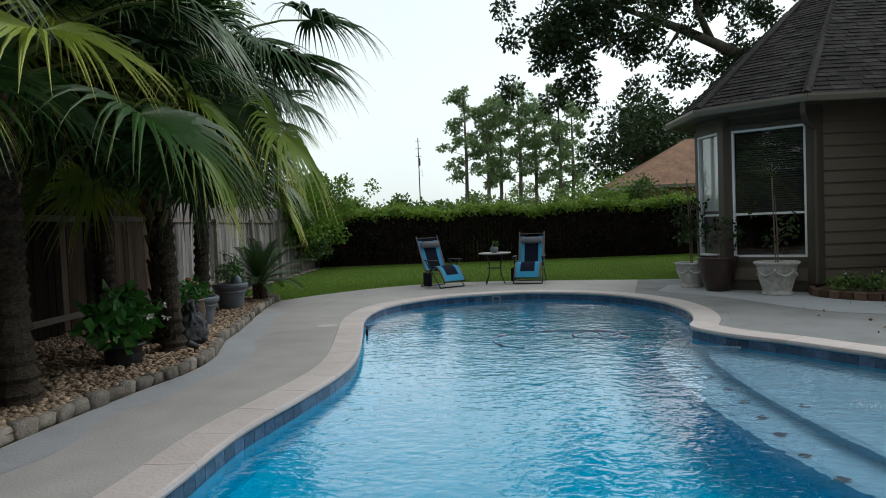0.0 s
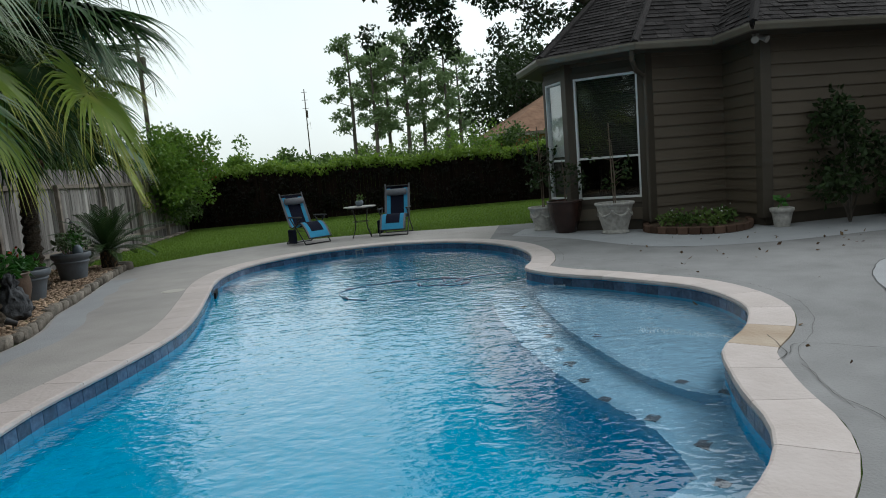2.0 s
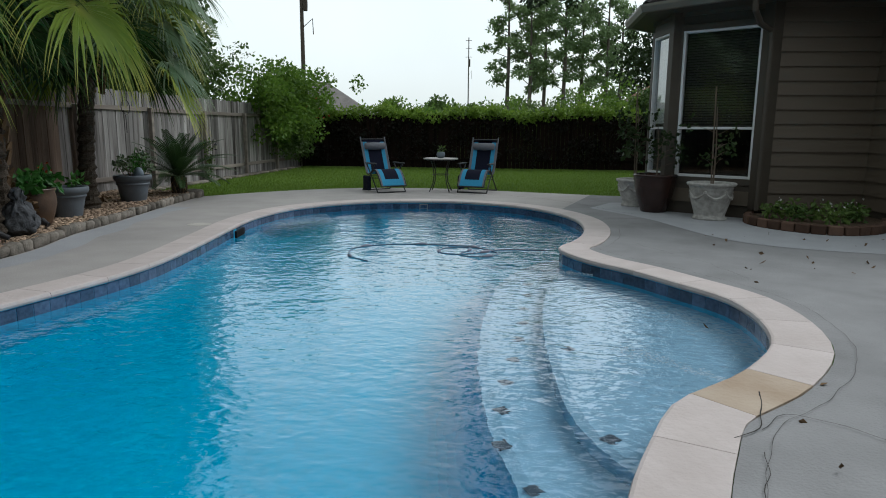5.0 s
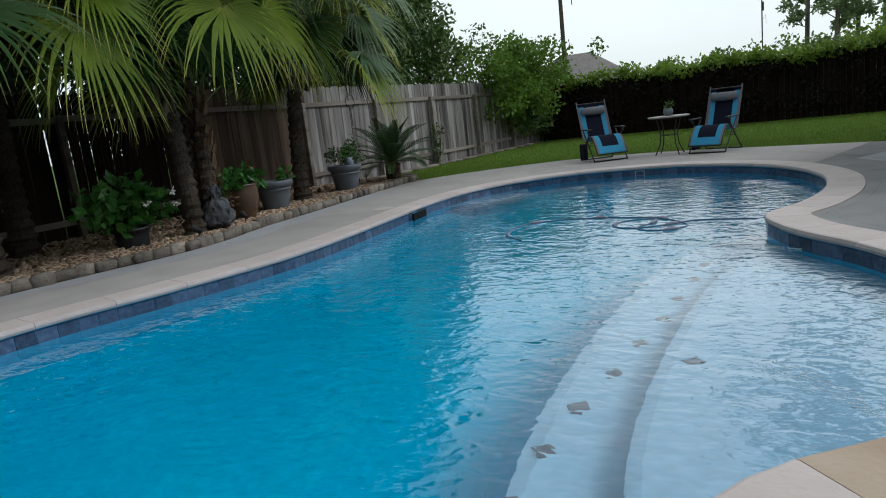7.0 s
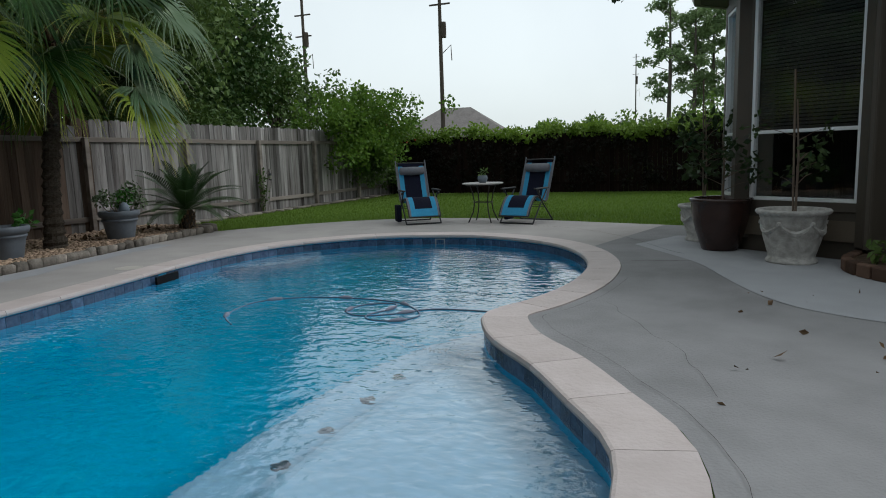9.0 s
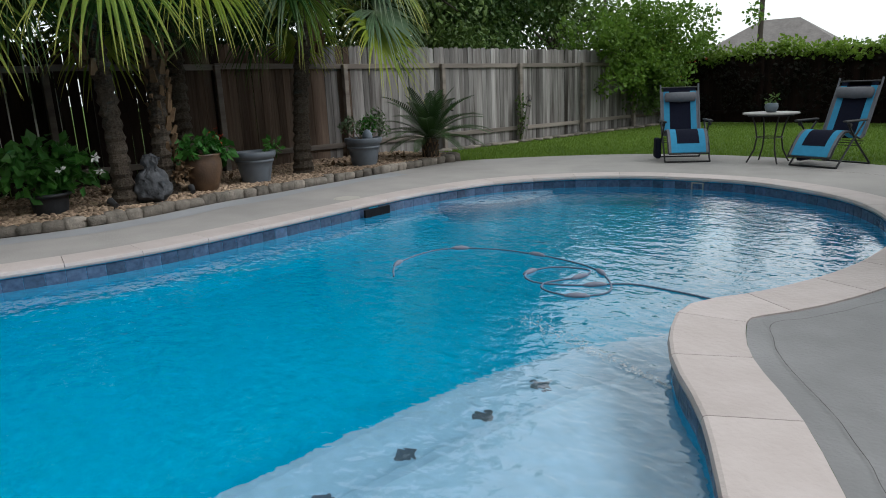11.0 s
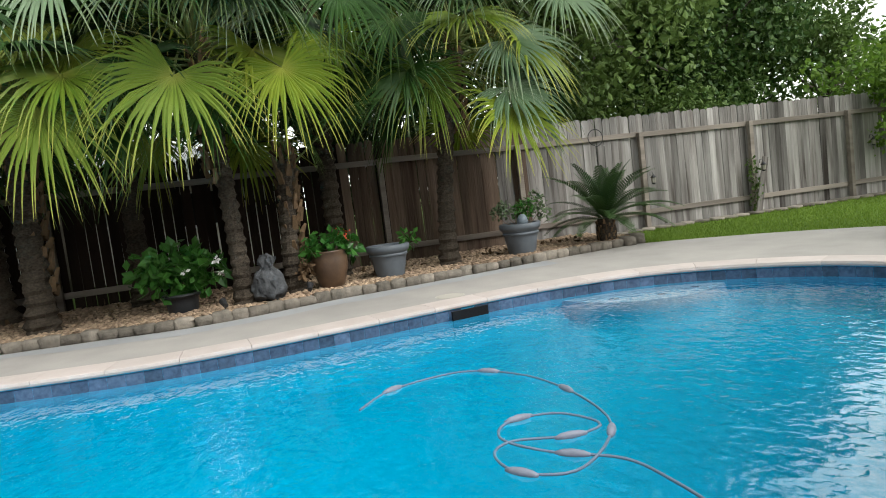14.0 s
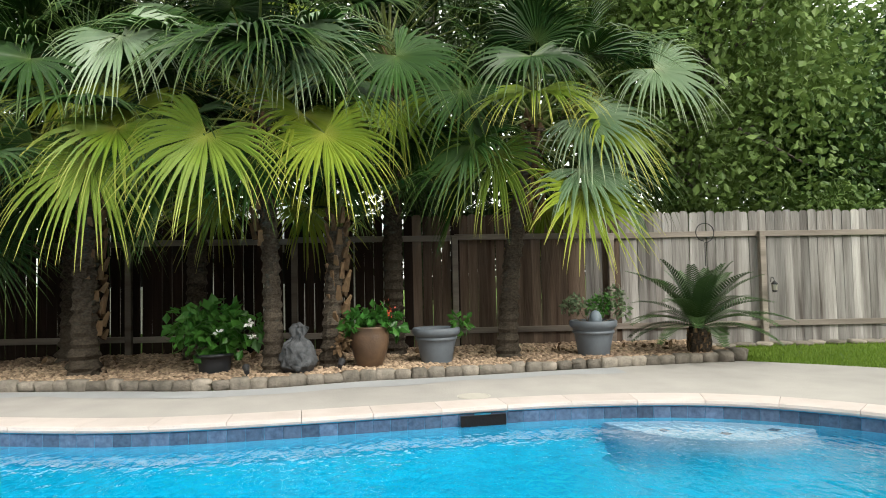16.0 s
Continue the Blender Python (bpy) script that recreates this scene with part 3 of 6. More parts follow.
# ---- pool outline and setting ----
POOL = [(-1.48, 2.9), (-1.45, 3.6), (-1.40, 4.5), (-1.20, 5.4), (-1.02, 6.4), (-1.03, 7.3), (-1.22, 8.7), (-1.40, 9.9), (-1.42, 10.8), (-1.28, 11.6),
        (-0.88, 12.3), (-0.1, 12.98), (0.95, 13.25), (1.65, 13.2), (2.6, 12.72), (3.2, 12.0), (3.55, 11.1), (3.63, 10.3), (3.57, 9.59), (3.40, 8.95), (3.19, 8.47),
        (3.31, 8.03), (3.53, 7.66), (3.85, 7.29), (4.18, 6.78), (4.47, 6.29), (4.54, 5.7), (4.43, 5.08), (4.06, 4.49), (3.60, 4.02), (3.41, 3.61), (3.25, 3.17),
        (3.10, 2.66), (2.78, 2.22), (2.2, 1.8), (1.2, 1.5), (0.2, 1.45), (-0.7, 1.65), (-1.25, 2.15)]
inner = even(spline(POOL, 8, True), 0.15)
if sum(a.x * b.y - b.x * a.y for a, b in zip(inner, inner[1:] + inner[:1])) < 0:
    inner.reverse()
nrm = normals2(inner)  # points away from the pool
outer = [p + n * 0.34 for p, n in zip(inner, nrm)]
WATER = -0.145
BED = [(-3.2, 0.5), (-3.15, 2.5), (-3.02, 4.3), (-2.86, 5.6), (-2.68, 6.6), (-2.74, 7.4), (-3.0, 8.3), (-3.14, 9.3), (-3.36, 10.5), (-3.56, 11.7), (-3.68, 12.6), (-3.74, 13.15)]
bed_line = spline(BED, 8)
LAWN = [(-3.74, 13.15), (-3.1, 14.05), (-2.3, 14.9), (-1.2, 15.65), (0.3, 15.95), (1.8, 15.7), (3.2, 15.3), (4.6, 14.95), (6.0, 14.85)]
lawn_line = spline(LAWN, 6)
deck_outline = [p[:2] for p in bed_line] + [p[:2] for p in lawn_line[1:]] + [(9.0, 14.8), (14.0, 14.8), (22, 12), (22, -12), (-3.4, -12)]
deck = tagged(sheet("deck", [deck_outline, [p[:2] for p in outer]], 0.0, "deck"), "grey brushed concrete deck round the pool, patched and stained", "deck", kind="structure")
hole = [(p + n * 0.3)[:2] for p, n in zip(inner[::3], nrm[::3])]
ground = tagged(sheet("ground", [[(900 * math.cos(a), 900 * math.sin(a)) for a in np.linspace(0, 2 * math.pi, 48, endpoint=False)], hole], -0.012, "grass"), "mown green lawn with bare patches", "lawn", kind="structure")

# pool shell: walls, floor, seat ledges
shell = empty("pool", pose(0, 0, 0), "kidney-shaped swimming pool with water-blue tinted plaster and stone coping", "pool", kind="structure")
bm = bmesh.new()
FLOOR = -1.2
top = [bm.verts.new((p.x, p.y, -0.04)) for p in inner]
mid = [bm.verts.new((p.x, p.y, FLOOR + 0.35)) for p in inner]
low = [bm.verts.new((p.x - n.x * 0.3, p.y - n.y * 0.3, FLOOR)) for p, n in zip(inner, nrm)]
k = len(inner)
for i in range(k):
    j = (i + 1) % k
    bm.faces.new((top[i], mid[i], mid[j], top[j]))
    bm.faces.new((mid[i], low[i], low[j], mid[j]))
bmesh.ops.triangle_fill(bm, use_beauty=True, edges=[e for e in bm.edges if all(v in set(low) for v in e.verts)])
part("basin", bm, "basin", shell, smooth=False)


def ledge(name, edge, side, z, reach=0.35):
    """A seat in the pool, from its curved edge back to the wall."""
    line = spline(edge, 5)
    bm = bmesh.new()
    a = [bm.verts.new((p.x, p.y, z - 0.02)) for p in line]
    a2 = [bm.verts.new((p.x + 0.03 * side[0], p.y + 0.03 * side[1], z)) for p in line]
    b = [bm.verts.new((p.x + side[0], p.y + side[1], z)) for p in line]
    far = math.hypot(*side)
    cove = [a]
    for k in range(1, 10):
        s = math.sin(math.pi * k / 18)
        d = reach * (1 - math.cos(math.pi * k / 18)) / far
        cove.append([bm.verts.new((p.x - d * side[0], p.y - d * side[1], z - 0.02 + (FLOOR - z + 0.02) * s)) for p in line])
    for i in range(len(line) - 1):
        bm.faces.new((a2[i], a2[i + 1], b[i + 1], b[i]))
        bm.faces.new((a[i], a[i + 1], a2[i + 1], a2[i]))
        for hi, lo in zip(cove, cove[1:]):
            bm.faces.new((lo[i], lo[i + 1], hi[i + 1], hi[i]))
    bmesh.ops.recalc_face_normals(bm, faces=bm.faces[:])
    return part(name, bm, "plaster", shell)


ledge("bench", [(3.7, 9.05), (3.15, 8.85), (2.76, 8.3), (2.50, 7.4), (2.44, 6.2), (2.48, 5.1), (2.62, 4.2), (2.80, 3.5), (2.74, 2.75), (2.45, 1.75)], (2.6, 0), -0.52)
ledge("shelf", [(3.6, 8.3), (3.25, 8.05), (3.02, 7.2), (2.95, 6.2), (2.98, 5.1), (3.10, 4.2), (3.38, 3.68), (3.9, 3.5)], (2.2, 0), -0.34)
ledge("seat", [(3.0, 3.05), (2.76, 2.86), (2.5, 2.70), (2.15, 2.60), (1.9, 2.50), (1.5, 2.30), (1.0, 2.0), (0.6, 1.7), (0.3, 1.25)], (0, -1.6), -0.526)
ledge("swim_out", [(-1.75, 10.55), (-1.2, 10.72), (-0.80, 11.1), (-0.64, 11.55), (-0.72, 12.0), (-1.0, 12.5)], (-1.5, 0.3), -0.33, 0.4)
for x, y in ((2.82, 7.54), (2.81, 7.1), (2.79, 6.62), (2.79, 6.18), (2.75, 5.75), (2.72, 5.3), (2.68, 4.88), (2.67, 4.46), (2.69, 4.05), (2.86, 3.63), (2.98, 3.19), (2.85, 2.75), (2.58, 2.62), (2.50, 2.45), (2.24, 2.5), (2.36, 2.25), (2.02, 2.36), (1.85, 2.38)):
    bm = boxm(-0.042, -0.042, 0, 0.042, 0.042, 0.006)
    part("marker_tile", bm, "marker", shell).matrix_basis = pose(x, y, -0.52, 0, 0, 40)
for x, y in ((3.26, 4.02), (3.44, 3.74), (3.12, 5.4)):
    part("marker_tile", boxm(-0.042, -0.042, 0, 0.042, 0.042, 0.006), "marker", shell).matrix_basis = pose(x, y, -0.34, 0, 0, 40)
for x, y in ((-1.05, 11.05), (-0.86, 11.5), (-0.92, 11.95)):
    part("marker_tile", boxm(-0.042, -0.042, 0, 0.042, 0.042, 0.006), "marker", shell).matrix_basis = pose(x, y, -0.33, 0, 0, 40)

bm = bmesh.new()
vs = [bm.verts.new((p.x + n.x * 0.01, p.y + n.y * 0.01, WATER)) for p, n in zip(inner, nrm)]
bm.faces.new(vs)
bmesh.ops.triangulate(bm, faces=bm.faces[:])
water = tagged(obj("water", bm, "water"), "clear blue rippled pool water reflecting the sky", "water", kind="structure")
water.visible_shadow = False

# ---- fences ----
FX = -5.62
FENCE_H = 2.12


def picket_mesh(name, h, material, w=0.138, t=0.018):
    bm = bmesh.new()
    c = 0.03
    prof = [(-w / 2, 0), (w / 2, 0), (w / 2, h - c), (w / 2 - c, h), (-w / 2 + c, h), (-w / 2, h - c)]
    a = [bm.verts.new((-t / 2, y, z)) for y, z in prof]
    b = [bm.verts.new((t / 2, y, z)) for y, z in prof]
    bm.faces.new(a[::-1])
    bm.faces.new(b)
    for i in range(6):
        bm.faces.new((a[i], a[(i + 1) % 6], b[(i + 1) % 6], b[i]))
    return mesh_only(name, bm, material)


fence_left = empty("wooden_fence", pose(FX, 0, 0), "weathered grey cedar picket fence with rails and posts", "fence")
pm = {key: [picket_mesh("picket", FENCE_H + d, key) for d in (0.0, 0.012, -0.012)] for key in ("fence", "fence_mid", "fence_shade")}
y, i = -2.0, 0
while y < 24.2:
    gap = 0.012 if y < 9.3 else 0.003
    picket_y = y + rng.uniform(-0.7, 0.7)
    piece("picket", pm["fence_shade" if picket_y < 9.4 else "fence_mid" if picket_y < 11.9 else "fence"][i % 3], fence_left, pose(rng.uniform(-0.004, 0.004), y, 0, 0, rng.uniform(-0.4, 0.4), 0) @ pose(0, 0, 0, rng.uniform(-0.35, 0.35)))
    y += 0.138 + gap + (0.012 if y < 9.0 and i % 7 == 3 else 0)
    i += 1
post_me = mesh_only("post", boxm(-0.045, -0.045, -0.3, 0.045, 0.045, 1.79, 0.006), "rail")
rail_me = mesh_only("rail", boxm(-0.02, -1.22, -0.045, 0.02, 1.22, 0.045, 0.004), "rail")
for j in range(-7, 5):
    py = 14.52 + 2.44 * j
    piece("post", post_me, fence_left, pose(0.10, py, 0))
    for z in (0.32, 1.76):
        piece("rail", rail_me, fence_left, pose(0.032, py + 1.22, z + rng.uniform(-0.015, 0.015), 0, 0, 0) @ pose(0, 0, 0, rng.uniform(-0.4, 0.4)))

BY = 24.3
fence_back = empty("overgrown_fence", pose(0, BY, 0), "dark old timber fence overgrown with vines", "fence")
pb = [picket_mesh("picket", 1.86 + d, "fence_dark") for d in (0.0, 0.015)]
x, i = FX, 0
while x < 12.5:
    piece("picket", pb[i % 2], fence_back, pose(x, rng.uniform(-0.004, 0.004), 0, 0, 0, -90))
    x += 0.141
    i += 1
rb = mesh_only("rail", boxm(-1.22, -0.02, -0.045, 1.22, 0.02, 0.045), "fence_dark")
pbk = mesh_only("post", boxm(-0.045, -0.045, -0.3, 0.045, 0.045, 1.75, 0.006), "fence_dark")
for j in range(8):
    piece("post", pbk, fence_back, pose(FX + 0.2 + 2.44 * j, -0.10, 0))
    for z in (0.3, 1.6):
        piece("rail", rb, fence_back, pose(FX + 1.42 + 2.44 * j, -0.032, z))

# ---- house ----
EAVE = 3.36
cA0 = Vector((5.0, 13.45, 0))
cAB = Vector((5.17, 12.42, 0))
cBC = Vector((6.40, 11.58, 0))
cCE = Vector((8.02, 11.70, 0))
cED = Vector((8.02, 10.45, 0))
cDF = Vector((19.0, 11.2, 0))
cBack = Vector((9.0, 17.6, 0))
house = empty("house", pose(0, 0, 0), "single-storey house with dark brown lap siding and shingled hip roof", "house")


def wall_frame(a, b):
    d = (b - a).normalized()
    n = Vector((d.y, -d.x, 0))
    m = Matrix(((d.x, n.x, 0, a.x), (d.y, n.y, 0, a.y), (0, 0, 1, 0), (0, 0, 0, 1)))
    return m, (b - a).length


def siding_wall(a, b, holes=(), name="house_wall"):
    """Core wall with lapped boards on its outer side; holes: (s0, s1, z0, z1) along it."""
    m, length = wall_frame(a, b)
    bm = bmesh.new()
    if holes:
        s0, s1, z0, z1 = holes[0]
        for q in ((0, s0, 0, EAVE), (s1, length, 0, EAVE), (s0, s1, 0, z0), (s0, s1, z1, EAVE)):
            box(bm, q[0], -0.16, q[2], q[1], 0.0, q[3])
    else:
        box(bm, 0, -0.16, 0, length, 0, EAVE)
    core = part(name, bm, "trim", house)
    core.matrix_basis = m
    z = 0.2
    while z < EAVE - 0.12:
        spans = [(0.0, length)]
        for s0, s1, z0, z1 in holes:
            if z + 0.22 > z0 - 0.1 and z < z1 + 0.1:
                spans = [(0, s0 - 0.1), (s1 + 0.1, length)]
        for s0, s1 in spans:
            if s1 - s0 < 0.03:
                continue
            bm = bmesh.new()
            vs = [bm.verts.new(v) for v in ((s0, 0.002, z), (s1, 0.002, z), (s1, 0.040, z), (s0, 0.040, z), (s0, 0.002, z + 0.222), (s1, 0.002, z + 0.222), (s1, 0.006, z + 0.222), (s0, 0.006, z + 0.222))]
            for f in ((3, 2, 1, 0), (4, 5, 6, 7), (0, 1, 5, 4), (1, 2, 6, 5), (2, 3, 7, 6), (3, 0, 4, 7)):
                bm.faces.new([vs[i] for i in f])
            part("siding_board", bm, "siding", core)
        z += 0.215
    return core, m


def window(name, wall, s0, s1, z0, z1, split, blind):
    """White-framed double-hung window with panes, sill and a blind behind."""
    fr = bmesh.new()
    t = 0.04
    for q in ((s0, s0 + t, z0, z1), (s1 - t, s1, z0, z1), (s0 + t, s1 - t, z0, z0 + t), (s0 + t, s1 - t, z1 - t, z1), (s0 + t, s1 - t, split - 0.02, split + 0.02)):
        box(fr, q[0], -0.07, q[2], q[1], 0.022, q[3], 0.004)
    w = part(name, fr, "winframe", wall, "white window frame")
    for za, zb in ((z0 + t, split - 0.02), (split + 0.02, z1 - t)):
        g = part("pane", boxm(s0 + t, -0.034, za, s1 - t, -0.028, zb), "glass", wall, "dark reflecting glass")
        g.visible_shadow = False
    bl = bmesh.new()
    if blind:
        z = z1 - 0.06
        while z > split - 0.05:
            box(bl, s0 + 0.05, -0.105, z, s1 - 0.05, -0.085, z + 0.028)
            z -= 0.042
        part("blind", bl, "blind", wall, "dark horizontal slat blind")
    cas = bmesh.new()
    for q in ((s0 - 0.1, s0, z0 - 0.1, z1 + 0.1), (s1, s1 + 0.1, z0 - 0.1, z1 + 0.1), (s0, s1, z1, z1 + 0.1), (s0, s1, z0 - 0.1, z0)):
        box(cas, q[0], 0.002, q[2], q[1], 0.028, q[3], 0.003)
    part("casing", cas, "trim", wall)
    return w


wA, _ = siding_wall(cA0, cAB, [(0.08, 0.96, 0.62, 3.0)])
window("window_side", wA, 0.08, 0.96, 0.62, 3.0, 1.42, False)
part("roller_shade", boxm(0.13, -0.075, 1.5, 0.91, -0.07, 2.95), "blind_white", wA, "white roller shade drawn half down")
wB, _ = siding_wall(cAB, cBC, [(0.13, 1.36, 0.62, 2.98)])
window("window_bay", wB, 0.13, 1.36, 0.62, 2.98, 1.42, True)
siding_wall(cBC, cCE)
siding_wall(cCE, cED)
siding_wall(cED, cDF)
siding_wall(cBack, cA0)
# room behind the bay, its unlit darkness put into wall and floor colour
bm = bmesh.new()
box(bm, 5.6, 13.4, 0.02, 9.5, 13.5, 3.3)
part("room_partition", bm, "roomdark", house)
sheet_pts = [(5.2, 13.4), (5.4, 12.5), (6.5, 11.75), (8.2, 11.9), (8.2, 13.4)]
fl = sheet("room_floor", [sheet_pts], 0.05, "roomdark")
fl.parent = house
# corner boards
for c, s in ((cAB, 0.09), (cBC, 0.10), (cED, 0.10)):
    part("corner_board", boxm(-s, -s, 0.15, s, s, EAVE - 0.05, 0.006), "trim", house).matrix_basis = pose(c.x, c.y, 0, 0, 0, 12 if s < 0.1 else 30 if c is cBC else 0)

# roof
E0, E1, E2, E3, E4, E5 = (Vector(v) for v in ((4.62, 13.9, EAVE), (4.62, 12.2, EAVE), (6.0, 11.02, EAVE), (7.5, 11.05, EAVE), (7.5, 9.85, EAVE), (20.0, 10.6, EAVE)))
R1, R2, R3 = Vector((9.9, 16.6, 7.75)), Vector((12.5, 17.0, 8.4)), Vector((20.0, 17.2, 8.4))
EB = Vector((8.6, 18.6, EAVE))


def roof_face(pts, course=0.145):
    """A roof slope: deck plus lapped shingle courses broken into tabs."""
    n = (pts[1] - pts[0]).cross(pts[2] - pts[0]).normalized()
    if n.z < 0:
        n = -n
    u = (pts[1] - pts[0]).normalized()
    v = n.cross(u).normalized()
    if v.z < 0:
        v = -v
    o = pts[0]
    poly = [((p - o).dot(u), (p - o).dot(v)) for p in pts]
    bm = bmesh.new()
    a = [bm.verts.new(p) for p in pts]
    b = [bm.verts.new(p - n * 0.1) for p in pts]
    bm.faces.new(a)
    bm.faces.new(b[::-1])
    for i in range(len(pts)):
        j = (i + 1) % len(pts)
        bm.faces.new((a[i], b[i], b[j], a[j]))
    bmesh.ops.recalc_face_normals(bm, faces=bm.faces[:])
    slope = part("roof", bm, "shingle", house)
    verts, faces = [], []
    vmax = max(q[1] for q in poly)
    c, row = 0.0, 0
    while c < vmax - 0.02:
        xs = []
        cm = c + course * 0.5
        for (x0, y0), (x1, y1) in zip(poly, poly[1:] + poly[:1]):
            if (y0 - cm) * (y1 - cm) < 0:
                xs.append(x0 + (x1 - x0) * (cm - y0) / (y1 - y0))
        xs.sort()
        if len(xs) >= 2:
            x, end = xs[0], xs[-1]
            x -= rng.random() * 0.2
            while x < end:
                w = rng.uniform(0.14, 0.34)
                q0, q1 = max(x, xs[0]), min(x + w - 0.012, end)
                if q1 - q0 > 0.02:
                    h = rng.uniform(0.009, 0.026)
                    base = len(verts)
                    for s, t, e in ((q0, c - 0.01, h), (q1, c - 0.01, h), (q1, c + course, 0.004), (q0, c + course, 0.004), (q0, c - 0.01, 0.0), (q1, c - 0.01, 0.0)):
                        verts.append(tuple(o + u * s + v * t + n * e))
                    faces += [(base, base + 1, base + 2, base + 3), (base + 4, base + 5, base + 1, base), (base + 5, base + 2, base + 1), (base + 4, base, base + 3)]
                x += w
        c += course
        row += 1
    sh = new("shingles", raw("shingles", verts, faces, SH))
    sh.parent = slope
    tagged(sh, kind="stuff")


def shingle_variant():
    """Shingle tabs that differ one from the next."""
    m = M["shingle"].copy()
    m.name = "shingle_tab"
    n, l = m.node_tree.nodes, m.node_tree.links
    g = n.new("ShaderNodeNewGeometry")
    for node in n:
        if node.bl_idname == "ShaderNodeMapRange":
            l.new(g.outputs["Random Per Island"], node.inputs["Value"])
    M["shingle_tab"] = m
    return "shingle_tab"


SH = shingle_variant()
roof_face([E0, E1, R1])
roof_face([EB, E0, R1])
roof_face([E1, E2, R1])
roof_face([E2, E3, R2, R1])
roof_face([E4, E5, R3, R2])
roof_face([E3, E4, R2])
for a, b in ((E1, R1), (E2, R1), (E4, R2)):
    part("hip_cap", tube([a + Vector((0, 0, 0.02)), b + Vector((0, 0, 0.02))], 0.075, 6), "shingle", house)
# soffit and gutters
sof = sheet("soffit", [[p[:2] for p in (EB, E0, E1, E2, E3, E4, E5)] + [(20, 18)]], EAVE - 0.09, "trim")
sof.parent = house
for a, b in ((EB, E0), (E0, E1), (E1, E2), (E2, E3), (E3, E4), (E4, E5)):
    m, length = wall_frame(a, b)
    bm = bmesh.new()
    prof = [(-0.02, -0.10), (0.065, -0.10), (0.10, -0.02), (0.10, 0.02), (0.085, 0.02), (0.085, -0.015), (0.055, -0.085), (-0.02, -0.085)]
    ra = [bm.verts.new((-0.03, y, z)) for y, z in prof]
    rb2 = [bm.verts.new((length + 0.03, y, z)) for y, z in prof]
    for i in range(len(prof)):
        j = (i + 1) % len(prof)
        bm.faces.new((ra[i], ra[j], rb2[j], rb2[i]))
    bm.faces.new(ra)
    bm.faces.new(rb2[::-1])
    bmesh.ops.recalc_face_normals(bm, faces=bm.faces[:])
    g = part("gutter", bm, "gutter", house)
    g.matrix_basis = Matrix.Translation((0, 0, EAVE)) @ m
dp = (Vector((5.95, 11.05, EAVE - 0.1)), Vector((5.97, 11.1, EAVE - 0.26)), Vector((6.12, 11.3, EAVE - 0.42)), Vector((6.33, 11.47, EAVE - 0.5)), Vector((6.36, 11.49, EAVE - 0.65)), Vector((6.36, 11.49, 0.15)))
part("downspout", tube(dp, 0.045, 8), "trim", house)

# unseen side wing, added to close the terrace and block low eastern light
wing = empty("house_wing", pose(13.6, 0, 0), "added unseen brown sided wing closing the terrace and blocking eastern light", "house")
part("wing_wall", boxm(0, -10.5, 0, 0.2, 10.6, 3.36), "siding", wing)
bm = bmesh.new()
rv = [bm.verts.new(v) for v in ((-0.6, -11, 3.36), (-0.6, 10.4, 3.36), (6.4, 10.4, 8.4), (6.4, -11, 8.4), (-0.6, -11, 3.2), (-0.6, 10.4, 3.2), (6.4, 10.4, 8.2), (6.4, -11, 8.2))]
for f in ((0, 3, 2, 1), (4, 5, 6, 7), (0, 1, 5, 4), (1, 2, 6, 5), (2, 3, 7, 6), (3, 0, 4, 7)):
    bm.faces.new([rv[i] for i in f])
part("wing_roof", bm, "shingle", wing)
# unseen main block, added to hold off the southern sky
main = empty("house_main", pose(0, 0, 0), "added unseen brown sided block behind the terrace, blocking the southern sky", "house")
part("main_wall", boxm(-5.5, -3.4, 0, 13.5, -3.2, 3.36), "siding", main)
bm = bmesh.new()
rv = [bm.verts.new(v) for v in ((-6.2, -2.6, 3.36), (14.5, -2.6, 3.36), (14.5, -8.6, 8.6), (-6.2, -8.6, 8.6), (-6.2, -8.8, 8.4), (14.5, -8.8, 8.4), (14.5, -2.6, 3.2), (-6.2, -2.6, 3.2))]
for f in ((0, 1, 2, 3), (4, 5, 6, 7), (0, 7, 6, 1), (3, 2, 5, 4), (0, 3, 4, 7), (1, 6, 5, 2)):
    bm.faces.new([rv[i] for i in f])
part("main_roof", bm, "shingle", main)
# patio cover added to darken the wall beneath its roof
patio = empty("patio_cover", pose(0, 0, 0), "dark timber patio cover added to shade the house wall", "patio cover")
part("patio_roof", boxm(11.2, 6.6, 3.12, 13.5, 10.5, 3.22), "trim", patio)
for px, py in ((11.3, 6.7), (13.2, 6.7)):
    part("patio_post", boxm(px, py, 0, px + 0.12, py + 0.12, 3.12), "trim", patio)

# ---- planting bed ----
soil_loop = [p[:2] for p in bed_line] + [(-4.4, 13.3), (FX + 0.05, 13.2), (FX + 0.05, 0.5)]
bm = bmesh.new()
vs = [bm.verts.new((p[0], p[1], 0.075)) for p in soil_loop]
for a, b in zip(vs, vs[1:] + vs[:1]):
    bm.edges.new((a, b))
bmesh.ops.triangle_fill(bm, use_beauty=True, edges=bm.edges[:])
for f in bm.faces:
    if f.normal.z < 0:
        f.normal_flip()
soil = tagged(obj("bed_soil", bm, "soil"), "dark soil of the planting bed", "soil", kind="structure")


def bed_x(y):
    ys = [p.y for p in bed_line]
    return float(np.interp(y, ys, [p.x for p in bed_line]))


